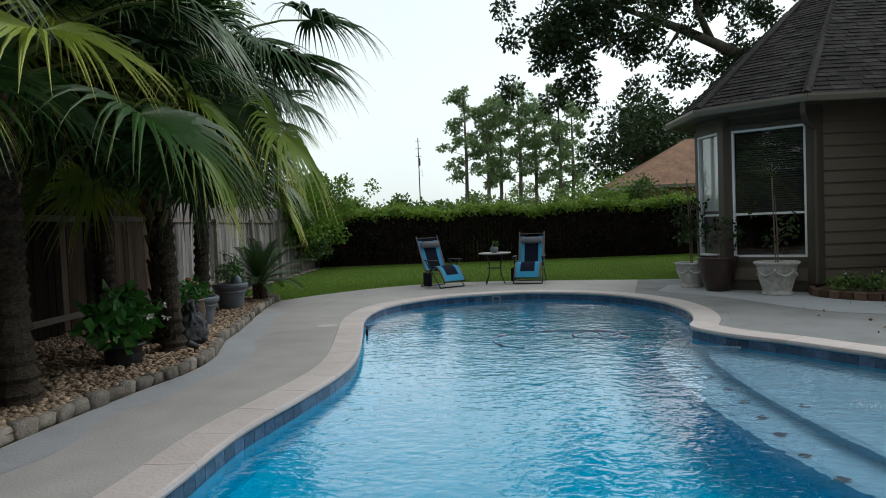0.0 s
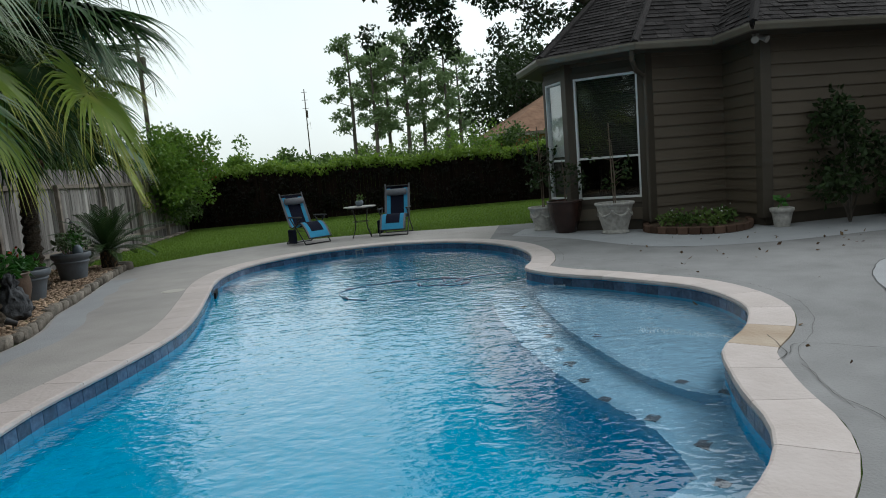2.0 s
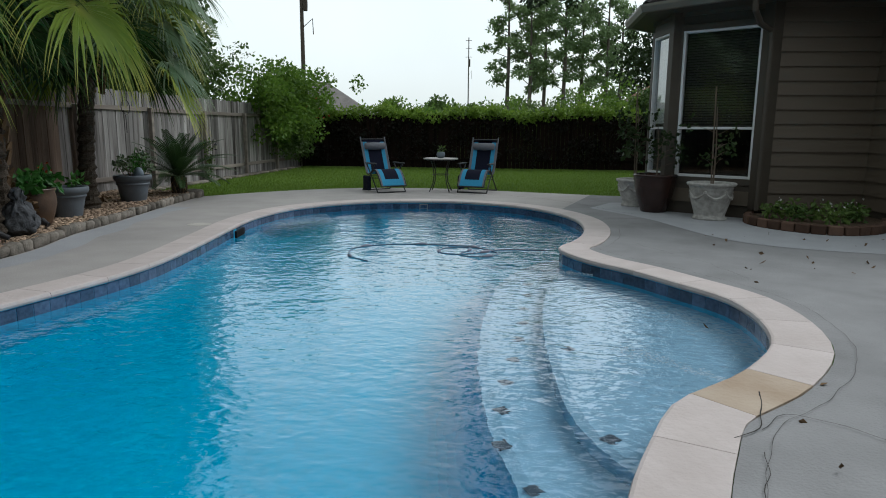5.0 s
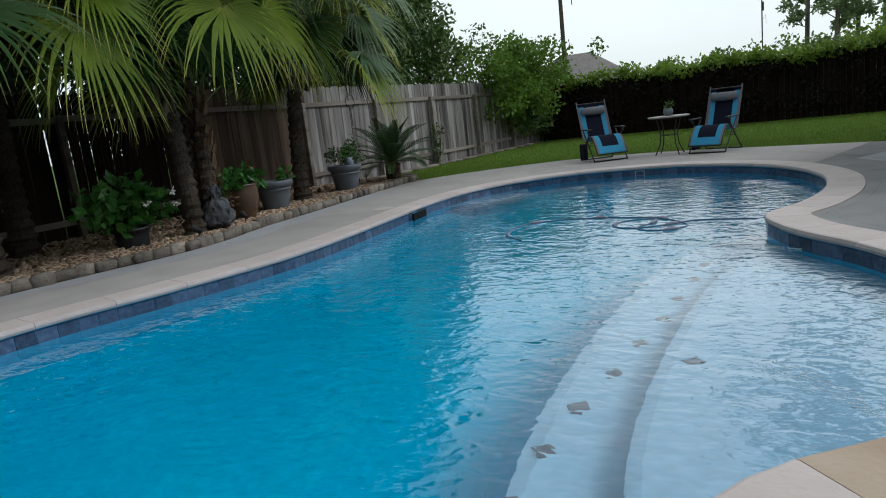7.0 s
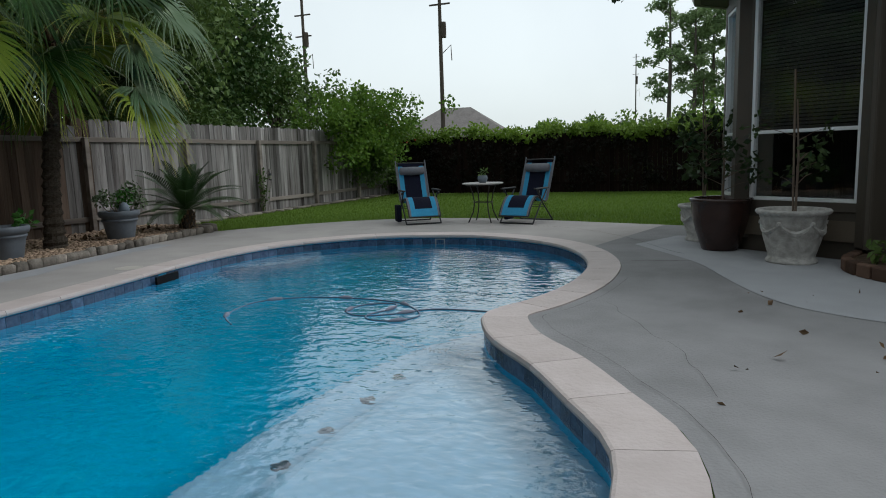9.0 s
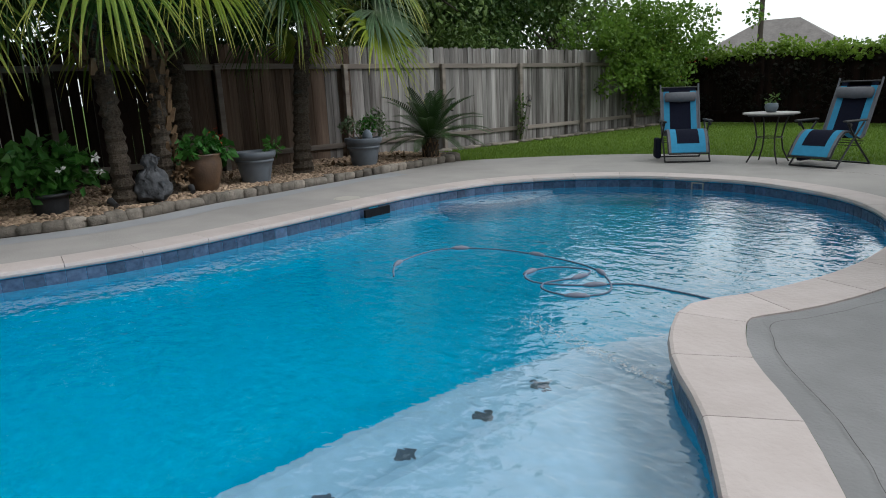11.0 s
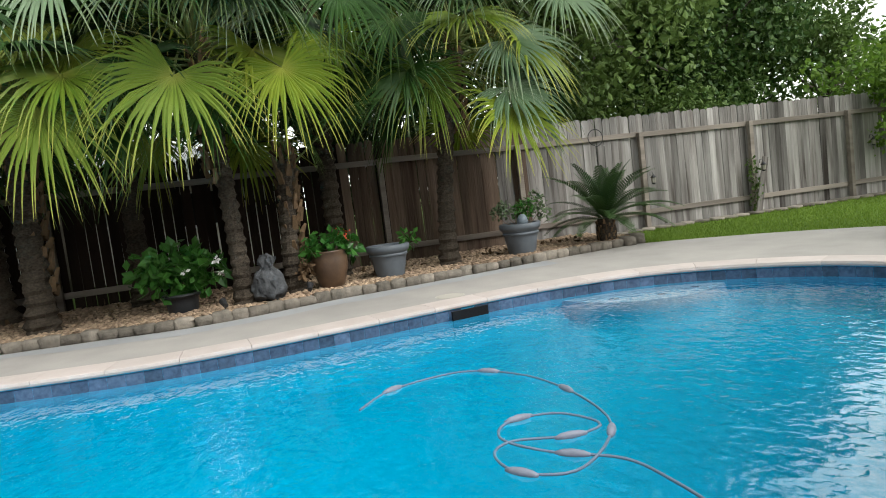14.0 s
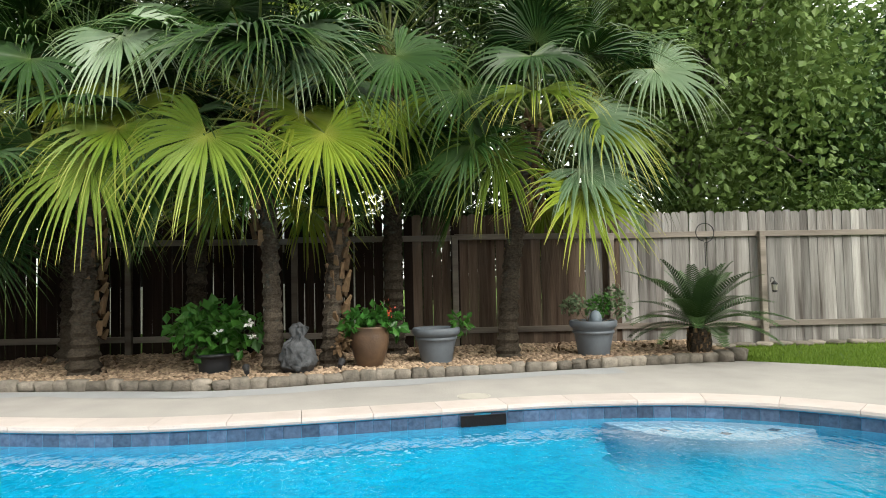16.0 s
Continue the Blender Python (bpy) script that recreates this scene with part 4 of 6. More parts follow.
def pebbles(name, n, material, seed, pick, size=(0.02, 0.05)):
    """Loose rounded pebbles, uneven in size and turn: one mesh."""
    g = np.random.default_rng(seed)
    base = np.array([(1, 0, 0), (-1, 0, 0), (0, 1, 0), (0, -1, 0), (0, 0, 1), (0, 0, -0.6), (0.62, 0.62, 0.4), (-0.62, 0.62, 0.4), (0.62, -0.62, 0.4), (-0.62, -0.62, 0.4)], float)
    tri = np.array([(4, 6, 7), (4, 7, 9), (4, 9, 8), (4, 8, 6), (6, 0, 2), (6, 2, 7), (7, 2, 1), (7, 1, 9), (9, 1, 3), (9, 3, 8), (8, 3, 0), (8, 0, 6)])
    V, Fc = [], []
    for i in range(n):
        x, y, z = pick(g)
        s = g.uniform(*size) * np.array([g.uniform(0.8, 1.3), g.uniform(0.8, 1.3), g.uniform(0.5, 0.8)])
        a = g.uniform(0, 6.3)
        rot = np.array([[math.cos(a), -math.sin(a), 0], [math.sin(a), math.cos(a), 0], [0, 0, 1]])
        t = g.uniform(-0.5, 0.5)
        rot = rot @ np.array([[1, 0, 0], [0, math.cos(t), -math.sin(t)], [0, math.sin(t), math.cos(t)]])
        V.append((base * s * (1 + g.uniform(-0.12, 0.12, (10, 3)))) @ rot.T + (x, y, z))
        Fc.append(tri + 10 * i)
    me = raw(name, np.concatenate(V).tolist(), np.concatenate(Fc).tolist(), material, smooth=True)
    return new(name, me)


def island(key, name):
    """A copy of a material that differs from piece to piece inside one mesh."""
    m = M[key].copy()
    m.name = name
    n, l = m.node_tree.nodes, m.node_tree.links
    g = n.new("ShaderNodeNewGeometry")
    for node in n:
        if node.bl_idname == "ShaderNodeMapRange":
            l.new(g.outputs["Random Per Island"], node.inputs["Value"])
    M[name] = m
    return name


def gravel_pick(g):
    y = g.uniform(3.2, 13.2)
    x0 = bed_x(y) - 0.08
    u = g.random() ** 1.3
    return x0 + (FX + 0.1 - x0) * u, y, 0.085 + g.uniform(0, 0.025)


tagged(pebbles("gravel", 15000, island("gravel", "gravel_mix"), 3, gravel_pick, (0.016, 0.042)), "tan and brown river gravel mulch in the planting bed", "gravel", kind="stuff")
dry = leaf_cloud("fallen_leaves", [(-4.6, y, 0.11) for y in np.linspace(4.5, 12.5, 17)], [0.7] * 17, [14] * 17, 0.06, "boot", squash=0.04, seed=61)
tagged(new("fallen_leaves", dry), "dry brown leaves lying on the gravel", "leaves", kind="stuff")

border = empty("stone_border", pose(0, 0, 0), "row of rough tan border stones along the planting bed", "edging", kind="structure")
stone_me = []
for sd in range(5):
    bm = bmesh.new()
    bmesh.ops.create_cube(bm, size=1)
    bmesh.ops.bevel(bm, geom=bm.edges[:], offset=0.16, segments=1, affect="EDGES")
    for v in bm.verts:
        v.co += noise.noise_vector(v.co * 2 + Vector((sd * 9, 0, 0))) * 0.14
        v.co.x *= 0.14
        v.co.y *= 0.215
        v.co.z *= 0.125
    stone_me.append(mesh_only("border_stone", bm, "stone", True))
line = even(bed_line, 0.2, closed=False)
for i, (p, n) in enumerate(zip(line, normals2(line, False))):
    s = rng.uniform(0.88, 1.15)
    piece("border_stone", stone_me[i % 5], border, Matrix.Translation((p.x - 0.065 + rng.uniform(-0.012, 0.012), p.y, 0.05)) @ Matrix.Rotation(math.atan2(-n.x, n.y) + math.pi / 2 + rng.uniform(-0.2, 0.2), 4, "Z") @ Matrix.Diagonal((s, s * rng.uniform(0.9, 1.05), rng.uniform(0.85, 1.2), 1)))
for x, y, s in ((-3.86, 13.2, 1.3), (-4.05, 13.28, 1.2), (-4.25, 13.3, 1.0), (-3.78, 12.95, 1.25)):
    piece("border_stone", stone_me[1], border, Matrix.Translation((x, y, 0.06)) @ Matrix.Rotation(x * 7, 4, "Z") @ Matrix.Scale(s, 4))
flag = empty("fence_stones", pose(0, 0, 0), "flat grey stones laid along the foot of the fence", "edging", kind="structure")
for i in range(34):
    y = 13.5 + i * 0.3 + rng.uniform(-0.05, 0.05)
    piece("flat_stone", stone_me[i % 5], flag, Matrix.Translation((FX + 0.23 + rng.uniform(-0.05, 0.05), y, 0.015)) @ Matrix.Rotation(rng.uniform(0, 3), 4, "Z") @ Matrix.Diagonal((1.6, 1.4, 0.55, 1)))


# ---- palms ----
def fan_blade(name, h, tng, nor, reach, nseg, seed, material, sag=0.5):
    """A fan leaf: folded segments joined near the stalk's end h, split further out, their thin tips hanging."""
    g = np.random.default_rng(seed)
    h, tng, nor = (np.array(q, float) for q in (h, tng, nor))
    tng /= np.linalg.norm(tng)
    side = np.cross(nor, tng)
    side /= np.linalg.norm(side)
    nor = np.cross(tng, side)
    down = np.array([0, 0, -1.0])
    V, Fc, uv = [], [], []
    st = np.array([0.0, 0.16, 0.36, 0.54, 0.70, 0.85, 1.0])
    wave = g.uniform(0, 6.3)
    for k in range(nseg):
        ang = radians(-132 + 264 * (k + 0.5) / nseg) + g.normal() * 0.02
        ln = reach * (0.82 + 0.24 * math.cos(ang * 0.7)) * g.uniform(0.88, 1.1)
        dr = math.cos(ang) * tng + math.sin(ang) * side + nor * (0.16 + 0.10 * math.sin(2.3 * ang + wave))
        dr /= np.linalg.norm(dr)
        w = np.cross(nor, dr)
        w /= np.linalg.norm(w)
        wmax = reach * 0.05 * 46 / nseg
        droop = sag * g.uniform(0.7, 1.4)
        tw = g.normal() * 0.12
        pos = h.copy()
        pts = [pos.copy()]
        for q in range(1, 7):
            bend = droop * 3.0 * max(0.0, st[q] - 0.3) ** 1.5
            cur = dr + down * bend + w * tw * st[q]
            cur /= np.linalg.norm(cur)
            pos = pos + cur * ln * (st[q] - st[q - 1])
            pts.append(pos.copy())
        b = len(V)
        for q in range(7):
            ww = wmax * (0.12, 0.46, 0.98, 0.62, 0.32, 0.17, 0.03)[q] * 0.5
            lift = ww * 0.8
            V += [pts[q] - w * ww, pts[q] + nor * lift, pts[q] + w * ww]
            uv += [(st[q], 0.0), (st[q], 0.5), (st[q], 1.0)]
            if q:
                o, c = b + 3 * q - 3, b + 3 * q
                Fc += [(o, o + 1, c + 1, c), (o + 1, o + 2, c + 2, c + 1)]
    return raw(name, [tuple(v) for v in V], Fc, material, uv)


def crown_leaf(elev, length, reach, seed, material, sag, hang):
    """Blade and stalk of a leaf that leaves the crown along x, at that elevation."""
    e, a = radians(elev), radians(elev - hang)
    d0 = Vector((math.cos(e), 0, math.sin(e)))
    pts = [d0 * length * s + Vector((0, 0, -0.2 * length * s * s)) for s in (0, 0.25, 0.5, 0.75, 1.0)]
    tng = (math.cos(a), 0, math.sin(a))
    blade = fan_blade("fan_leaf", pts[-1], tng, (-tng[2], 0, tng[0]), reach, 44, seed, material, sag)
    return blade, mesh_only("leaf_stalk", tube(pts, [0.026, 0.018, 0.014, 0.012, 0.010], 5), "petiole")


FROND = []
for i, (el, ln, rc, sg, hg) in enumerate(((80, 1.0, 1.0, 0.35, 12), (62, 1.25, 1.05, 0.5, 28), (44, 1.4, 1.1, 0.65, 40), (25, 1.4, 1.1, 0.75, 48), (5, 1.3, 1.1, 0.8, 46), (-22, 1.15, 1.05, 0.6, 34), (-48, 1.0, 1.0, 0.4, 24))):
    FROND.append([crown_leaf(el + dv, ln * sc, rc, 10 * i + q, "palm_old" if (i, q) in ((3, 0), (4, 1), (5, 0), (5, 2)) else "palm", sg, hg + dh) for q, (dv, sc, dh) in enumerate(((-5, 1.0, 0), (5, 0.85, 14), (0, 1.15, -10)))])


def boot_mesh(l, w, tilt):
    """One old leaf base: a split wedge leaning outward, its foot at the origin."""
    bm = bmesh.new()
    out = Vector((tilt, 0, 1)).normalized()
    sd = Vector((0, 1, 0))
    nn = sd.cross(out)
    vs = []
    for s, ww, tt in ((0, w, 0.035), (1, w * 0.5, 0.015)):
        for sx, sy in ((-1, -1), (1, -1), (1, 1), (-1, 1)):
            vs.append(bm.verts.new(out * l * s + sd * ww * 0.5 * sx + nn * tt * sy))
    for f in ((0, 1, 2, 3), (7, 6, 5, 4), (0, 4, 5, 1), (1, 5, 6, 2), (2, 6, 7, 3), (3, 7, 4, 0)):
        bm.faces.new([vs[k] for k in f])
    return mesh_only("leaf_base", bm, "boot")


BOOT = [boot_mesh(*q) for q in ((0.18, 0.085, 0.4), (0.13, 0.07, 0.6), (0.2, 0.06, 0.3))]


def boots(thing, h0, h1, r, n, off=(0, 0), scale=1.0):
    for i in range(n):
        a = i * 2.4
        piece("leaf_base", BOOT[i % 3], thing, Matrix.Translation((off[0] + math.cos(a) * r * 0.85, off[1] + math.sin(a) * r * 0.85, h0 + (h1 - h0) * i / n)) @ Matrix.Rotation(a, 4, "Z") @ Matrix.Scale(scale, 4))


def key_leaf(palm, crown, hub, axis, reach, seed, material):
    """One large leaf set by hand: its stalk from the crown to the hub, its blade spread along the axis, facing the pool."""
    o = palm.matrix_basis.translation
    c, h = Vector(crown) - o, Vector(hub) - o
    mid = c.lerp(h, 0.55) + Vector((0, 0, 0.22 * (h - c).length))
    pts = [(1 - t) ** 2 * c + 2 * t * (1 - t) * mid + t * t * h for t in (0, 0.2, 0.4, 0.6, 0.8, 1.0)]
    part("leaf_stalk", tube(pts, [0.026, 0.02, 0.016, 0.014, 0.012, 0.01], 6), "petiole", palm)
    leaf = new("fan_leaf", fan_blade("fan_leaf", h, axis, (0.8, 0.0, 0.6), reach * 1.08, 48, seed, material, 0.95))
    leaf.parent = palm
    return leaf


def fan_palm(x, y, h, lean, r, boot, n, scale, seed, label, kmax=6):
    """Trunk with leaf-scar rings, old leaf bases, and a crown of fan leaves."""
    g = np.random.default_rng(int(seed * 10))
    palm = empty("fan_palm", pose(x, y, 0.06), label, "palm tree", "fan palms in the bed")
    bm = bmesh.new()
    rings, seg = int(h / 0.045), 14
    prev = None
    for i in range(rings + 1):
        t = i / rings
        z = t * h
        cx, cy = lean[0] * t * t, lean[1] * t * t
        rr = r * (1 + 0.65 * math.exp(-z * 4.5)) * (1.12, 1.0, 0.9)[i % 3]
        ring = []
        for k in range(seg):
            a = 2 * math.pi * k / seg
            q = rr * (1 + 0.22 * noise.noise(Vector((k * 3.1, i * 0.9, seed))))
            ring.append(bm.verts.new((cx + q * math.cos(a), cy + q * math.sin(a), z)))
        if prev:
            for k in range(seg):
                bm.faces.new((prev[k], prev[(k + 1) % seg], ring[(k + 1) % seg], ring[k]))
        prev = ring
    bm.faces.new(prev)
    part("trunk", bm, "trunk", palm)
    boots(palm, h * (1 - boot), h + 0.15, r, int(34 * boot * h), (lean[0] * 0.85, lean[1] * 0.85))
    for i in range(n):
        q = (i + 0.5) / n
        k = min(kmax, int(q * (kmax + 1)))
        leaf, stalk = FROND[k][int(g.integers(3))]
        s = scale * g.uniform(0.88, 1.1)
        m = Matrix.Translation((lean[0], lean[1], h + 0.25 - 0.5 * q)) @ Matrix.Rotation(i * 2.39996 + seed + g.uniform(-0.25, 0.25), 4, "Z") @ Matrix.Scale(s, 4)
        piece("fan_leaf", leaf, palm, m)
        piece("leaf_stalk", stalk, palm, m)
    return palm


PA = fan_palm(-3.5, 5.07, 2.75, (-0.12, 0.05), 0.135, 0.85, 26, 0.95, 2.6, "low fan palm with a shaggy trunk and drooping yellow-green leaves", 4)
PB = fan_palm(-3.21, 7.33, 3.05, (-0.1, -0.15), 0.1, 0.5, 30, 1.0, 2, "fan palm with a slim ringed trunk and wide drooping leaves", 5)
PC = fan_palm(-3.62, 7.95, 1.75, (-0.05, 0.1), 0.11, 0.9, 9, 0.72, 3, "short young fan palm with rough brown leaf bases", 2)
PD = fan_palm(-4.06, 10.2, 3.05, (0.0, 0.45), 0.115, 0.4, 26, 1.0, 4, "tall fan palm with grey trunk, drooping leaves and yellow fruit", 5)
fan_palm(-4.3, 2.9, 3.1, (0.1, 0.1), 0.14, 0.4, 40, 1.1, 5, "tall fan palm with dense dark leaves")
# two dense palms added at the south end to shade the bed
fan_palm(-3.9, 0.6, 3.0, (0.1, 0.1), 0.14, 0.4, 34, 1.1, 5.5, "fan palm with dense dark leaves, added out of view to shade the bed")
fan_palm(-5.0, 4.2, 3.7, (0.0, 0.0), 0.14, 0.4, 40, 1.1, 8, "tall fan palm with a dense skirt of dark leaves")
fan_palm(-4.8, 8.7, 4.2, (0.0, 0.0), 0.13, 0.3, 40, 1.05, 6, "tall fan palm standing against the fence")
fan_palm(-4.7, 6.0, 4.4, (0.0, 0.1), 0.13, 0.3, 44, 1.1, 7, "tall fan palm standing behind the others at the fence")
CA, CB, CD = (-3.6, 5.0, 2.7), (-3.3, 7.15, 3.1), (-4.05, 10.6, 3.25)
KEY_LEAVES = (
    (PA, CA, (-2.2, 5.74, 2.42), (0.35, 0.1, -0.9), 1.05, "palm_gold"), (PA, CA, (-3.0, 4.75, 2.75), (0.5, -0.4, -0.8), 0.95, "palm"),
    (PA, CA, (-2.6, 5.99, 3.03), (0.5, 0.3, -0.7), 0.85, "palm_old"), (PA, CA, (-2.3, 6.0, 3.71), (0.4, 0.6, -0.6), 1.0, "palm_grey"),
    (PB, CB, (-1.7, 7.02, 2.55), (0.35, -0.45, -0.8), 1.05, "palm_gold"), (PB, CB, (-2.2, 8.06, 2.66), (0.35, 0.35, -0.85), 0.98, "palm_old"),
    (PB, CB, (-2.2, 7.67, 3.68), (0.5, 0.3, -0.7), 1.0, "palm_grey"), (PB, CB, (-2.4, 8.81, 3.53), (0.3, 0.7, -0.5), 1.0, "palm"),
    (PB, CB, (-1.9, 7.1, 3.5), (0.7, -0.1, -0.5), 1.05, "palm"), (PB, CB, (-1.45, 7.6, 3.95), (0.9, 0.0, -0.2), 0.95, "palm"),
    (PB, CB, (-1.6, 7.6, 3.4), (0.9, 0.2, -0.4), 0.85, "palm"),
    (PA, CA, (-2.1, 5.2, 3.4), (0.6, -0.5, -0.4), 1.0, "palm"), (PA, CA, (-2.3, 5.95, 2.75), (0.7, -0.2, -0.6), 0.95, "palm_old"),
    (PD, CD, (-3.3, 9.98, 2.65), (0.3, -0.1, -0.95), 0.95, "palm_gold"), (PD, CD, (-3.1, 11.03, 3.02), (0.35, 0.8, -0.35), 1.0, "palm_grey"),
    (PD, CD, (-3.0, 10.95, 2.4), (0.35, 0.75, -0.55), 0.95, "palm_grey"), (PD, CD, (-3.3, 12.0, 3.68), (0.3, 0.8, -0.5), 1.0, "palm_grey"),
    (PD, CD, (-3.2, 9.59, 3.39), (0.4, -0.5, -0.6), 0.95, "palm"), (PD, CD, (-3.4, 10.55, 4.06), (0.3, 0.2, 0.9), 1.0, "palm"),
    (PD, CD, (-2.6, 10.3, 3.6), (0.7, 0.1, -0.5), 1.0, "palm"),
)
for palm, crown, hub, axis, reach, key in KEY_LEAVES:
    key_leaf(palm, crown, hub, axis, reach, int(abs(hub[1]) * 100), key)

# fruit hanging in the tall palm
g = np.random.default_rng(5)
fr = leaf_cloud("fruit_cluster", [(-3.62 + g.normal() * 0.12, 11.0 + 0.35 * g.random(), 3.2 + 0.35 * g.random()) for _ in range(26)], [0.16] * 26, [40] * 26, 0.022, "fruit", seed=8, long=1.0)
tagged(new("palm_fruit", fr), "hanging cluster of small yellow-green palm fruit", "fruit", kind="stuff")


# ---- cycad ----
def cycad(x, y):
    c = empty("sago_palm", pose(x, y, 0.07), "sago palm with stiff dark green feather leaves on a short trunk", "sago palm")
    bm = bmesh.new()
    tube([(0, 0, -0.02), (0, 0, 0.16), (0, 0, 0.3), (0.0, 0, 0.4)], [0.14, 0.15, 0.14, 0.09], 14, bm)
    for v in bm.verts:
        v.co += noise.noise_vector(v.co * 14) * 0.03
    part("trunk", bm, "trunk", c)
    boots(c, 0.0, 0.3, 0.14, 40, (0, 0), 0.5)
    def leaf(elev, ln, seed):
        g = np.random.default_rng(seed)
        e = radians(elev)
        V, Fc = [], []
        pts = []
        p, d = np.zeros(3), np.array([math.cos(e), 0, math.sin(e)])
        for i in range(29):
            pts.append((p.copy(), d.copy()))
            d = d + np.array([0, 0, -0.016 - 0.0012 * i])
            d /= np.linalg.norm(d)
            p = p + d * ln / 28
        for i in range(3, 29):
            p, d = pts[i]
            up = np.cross(d, (0, 1, 0))
            up = up if up[2] > 0 else -up
            lw = 0.17 * math.sin(math.pi * min(1, (i - 1) / 28) ** 0.7 * 0.93) + 0.02
            for sd in (-1, 1):
                t = np.array([0, sd, 0]) * 0.85 + d * 0.5 + up * 0.25
                t /= np.linalg.norm(t)
                b = len(V)
                V += [p - d * 0.008, p + d * 0.016, p + t * lw * 0.6 + d * 0.018 - up * 0.004, p + t * lw - up * 0.02, p + t * lw * 0.6 - d * 0.008 - up * 0.004]
                Fc += [(b, b + 1, b + 2, b + 4), (b + 4, b + 2, b + 3)]
        b = len(V)
        for i in range(0, 29, 4):
            p, d = pts[i]
            r = 0.009 * (1 - i / 36)
            V += [p + (0, r, 0), p + (0, 0, r), p - (0, r, 0)]
        for i in range(7):
            o = b + 3 * i
            Fc += [(o, o + 1, o + 4, o + 3), (o + 1, o + 2, o + 5, o + 4)]
        return raw("feather_leaf", [tuple(v) for v in V], Fc, "cycad")
    kinds = [leaf(72, 0.95, 1), leaf(56, 1.08, 2), leaf(40, 1.12, 3), leaf(26, 1.1, 4), leaf(12, 1.0, 5)]
    g = np.random.default_rng(3)
    for i in range(38):
        piece("feather_leaf", kinds[min(4, int(i / 38 * 5))], c, Matrix.Translation((0, 0, 0.36)) @ Matrix.Rotation(i * 2.39996, 4, "Z") @ Matrix.Scale(g.uniform(0.85, 1.1), 4))
    return c


cycad(-3.95, 12.72)


# ---- pots and potted plants ----
def potted(name, x, y, z, prof, material, label, category="plant pot", seg=32, deco=0):
    t = empty(name, pose(x, y, z), label, category)
    part("pot", lathe(prof, seg), material, t, smooth=True)
    r, h = prof[-1][0], prof[-1][1]
    part("potting_soil", lathe([(0.01, h - 0.05), (r * 0.93, h - 0.05)], 20, cap=False), "soil", t)
    return t


def rim_pot(r0, r1, h, rim=0.06, lip=0.03):
    """Outer profile with a rolled rim, then down inside."""
    return [(r0 * 0.97, 0), (r0, 0.015), (r0 + (r1 - r0) * 0.5, h * 0.5), (r1 - 0.01, h - rim - 0.01), (r1 + lip * 0.4, h - rim), (r1 + lip, h - rim * 0.6), (r1 + lip, h - 0.012), (r1 + lip * 0.6, h), (r1 - 0.015, h), (r1 - 0.03, h - 0.02), (r1 - 0.06, h - 0.12), (r1 - 0.06, h - 0.06)]


PZ = 0.085
pot_a = potted("grey_planter", -3.72, 9.24, PZ, rim_pot(0.19, 0.27, 0.45, 0.09), "pot_grey", "round grey resin planter with a banded rim, nearly empty")
pot_b = potted("grey_planter", -4.02, 11.33, PZ, rim_pot(0.20, 0.28, 0.47, 0.09), "pot_grey", "round grey resin planter with shrubs and a stone egg")
for p, r in ((pot_a, 0.262), (pot_b, 0.272)):
    part("band", lathe([(r - 0.012, 0.30), (r, 0.305), (r, 0.335), (r - 0.012, 0.34)], 32, cap=False), "pot_grey", p, smooth=True)
urn = potted("brown_urn", -3.52, 8.42, PZ, [(0.14, 0), (0.15, 0.01), (0.20, 0.16), (0.235, 0.3), (0.232, 0.4), (0.218, 0.46), (0.235, 0.48), (0.235, 0.5), (0.2, 0.5), (0.19, 0.46)], "pot_rust", "brown glazed ceramic urn with a leafy plant")
g = np.random.default_rng(21)


def plant_leaves(thing, centres, radii, count, size, material, seed, long=1.6, droop=0.2, name="leaves"):
    ob = new(name, leaf_cloud(name, centres, radii, [count] * len(centres), size, material, seed=seed, long=long, droop=droop))
    ob.parent = thing
    return ob


plant_leaves(urn, [(0.0, -0.12, 0.62), (0.05, -0.22, 0.55), (0.0, 0.2, 0.6), (-0.05, 0.3, 0.5), (0, 0.05, 0.62)], [0.16, 0.14, 0.17, 0.13, 0.12], 34, 0.075, "shrub", 31)
plant_leaves(urn, [(0.1, -0.3, 0.36), (0.08, -0.34, 0.28)], [0.12, 0.1], 30, 0.05, "boot", 32, name="dry_leaves")
plant_leaves(urn, [(0, 0.28, 0.66), (0, 0.2, 0.74)], [0.1, 0.08], 8, 0.03, "flower_red", 33, name="red_flowers")
plant_leaves(pot_a, [(-0.05, 0.3, 0.5), (-0.1, 0.36, 0.42)], [0.13, 0.1], 26, 0.06, "shrub", 34)
for i, (cx, cy, cz) in enumerate(((0, -0.2, 0.68), (-0.02, -0.32, 0.62), (0.0, 0.05, 0.72), (0, 0.2, 0.74), (-0.05, 0.34, 0.76), (0.05, 0.3, 0.6), (-0.1, 0, 0.65), (0.0, -0.08, 0.6))):
    part("stem", tube([(cx * 0.2, cy * 0.2, 0.42), (cx * 0.7, cy * 0.7, cz * 0.8), (cx, cy, cz)], [0.009, 0.007, 0.004], 5), "stake", pot_b)
plant_leaves(pot_b, [(0, -0.2, 0.68), (-0.02, -0.33, 0.66), (0, 0.2, 0.74), (-0.05, 0.36, 0.78), (0.05, 0.36, 0.6)], [0.13, 0.1, 0.13, 0.14, 0.12], 60, 0.045, "sage", 35, long=1.4)
plant_leaves(pot_b, [(0.02, 0.04, 0.64), (0.02, 0.12, 0.7)], [0.15, 0.13], 90, 0.035, "shrub", 36, long=2.2, name="green_leaves")
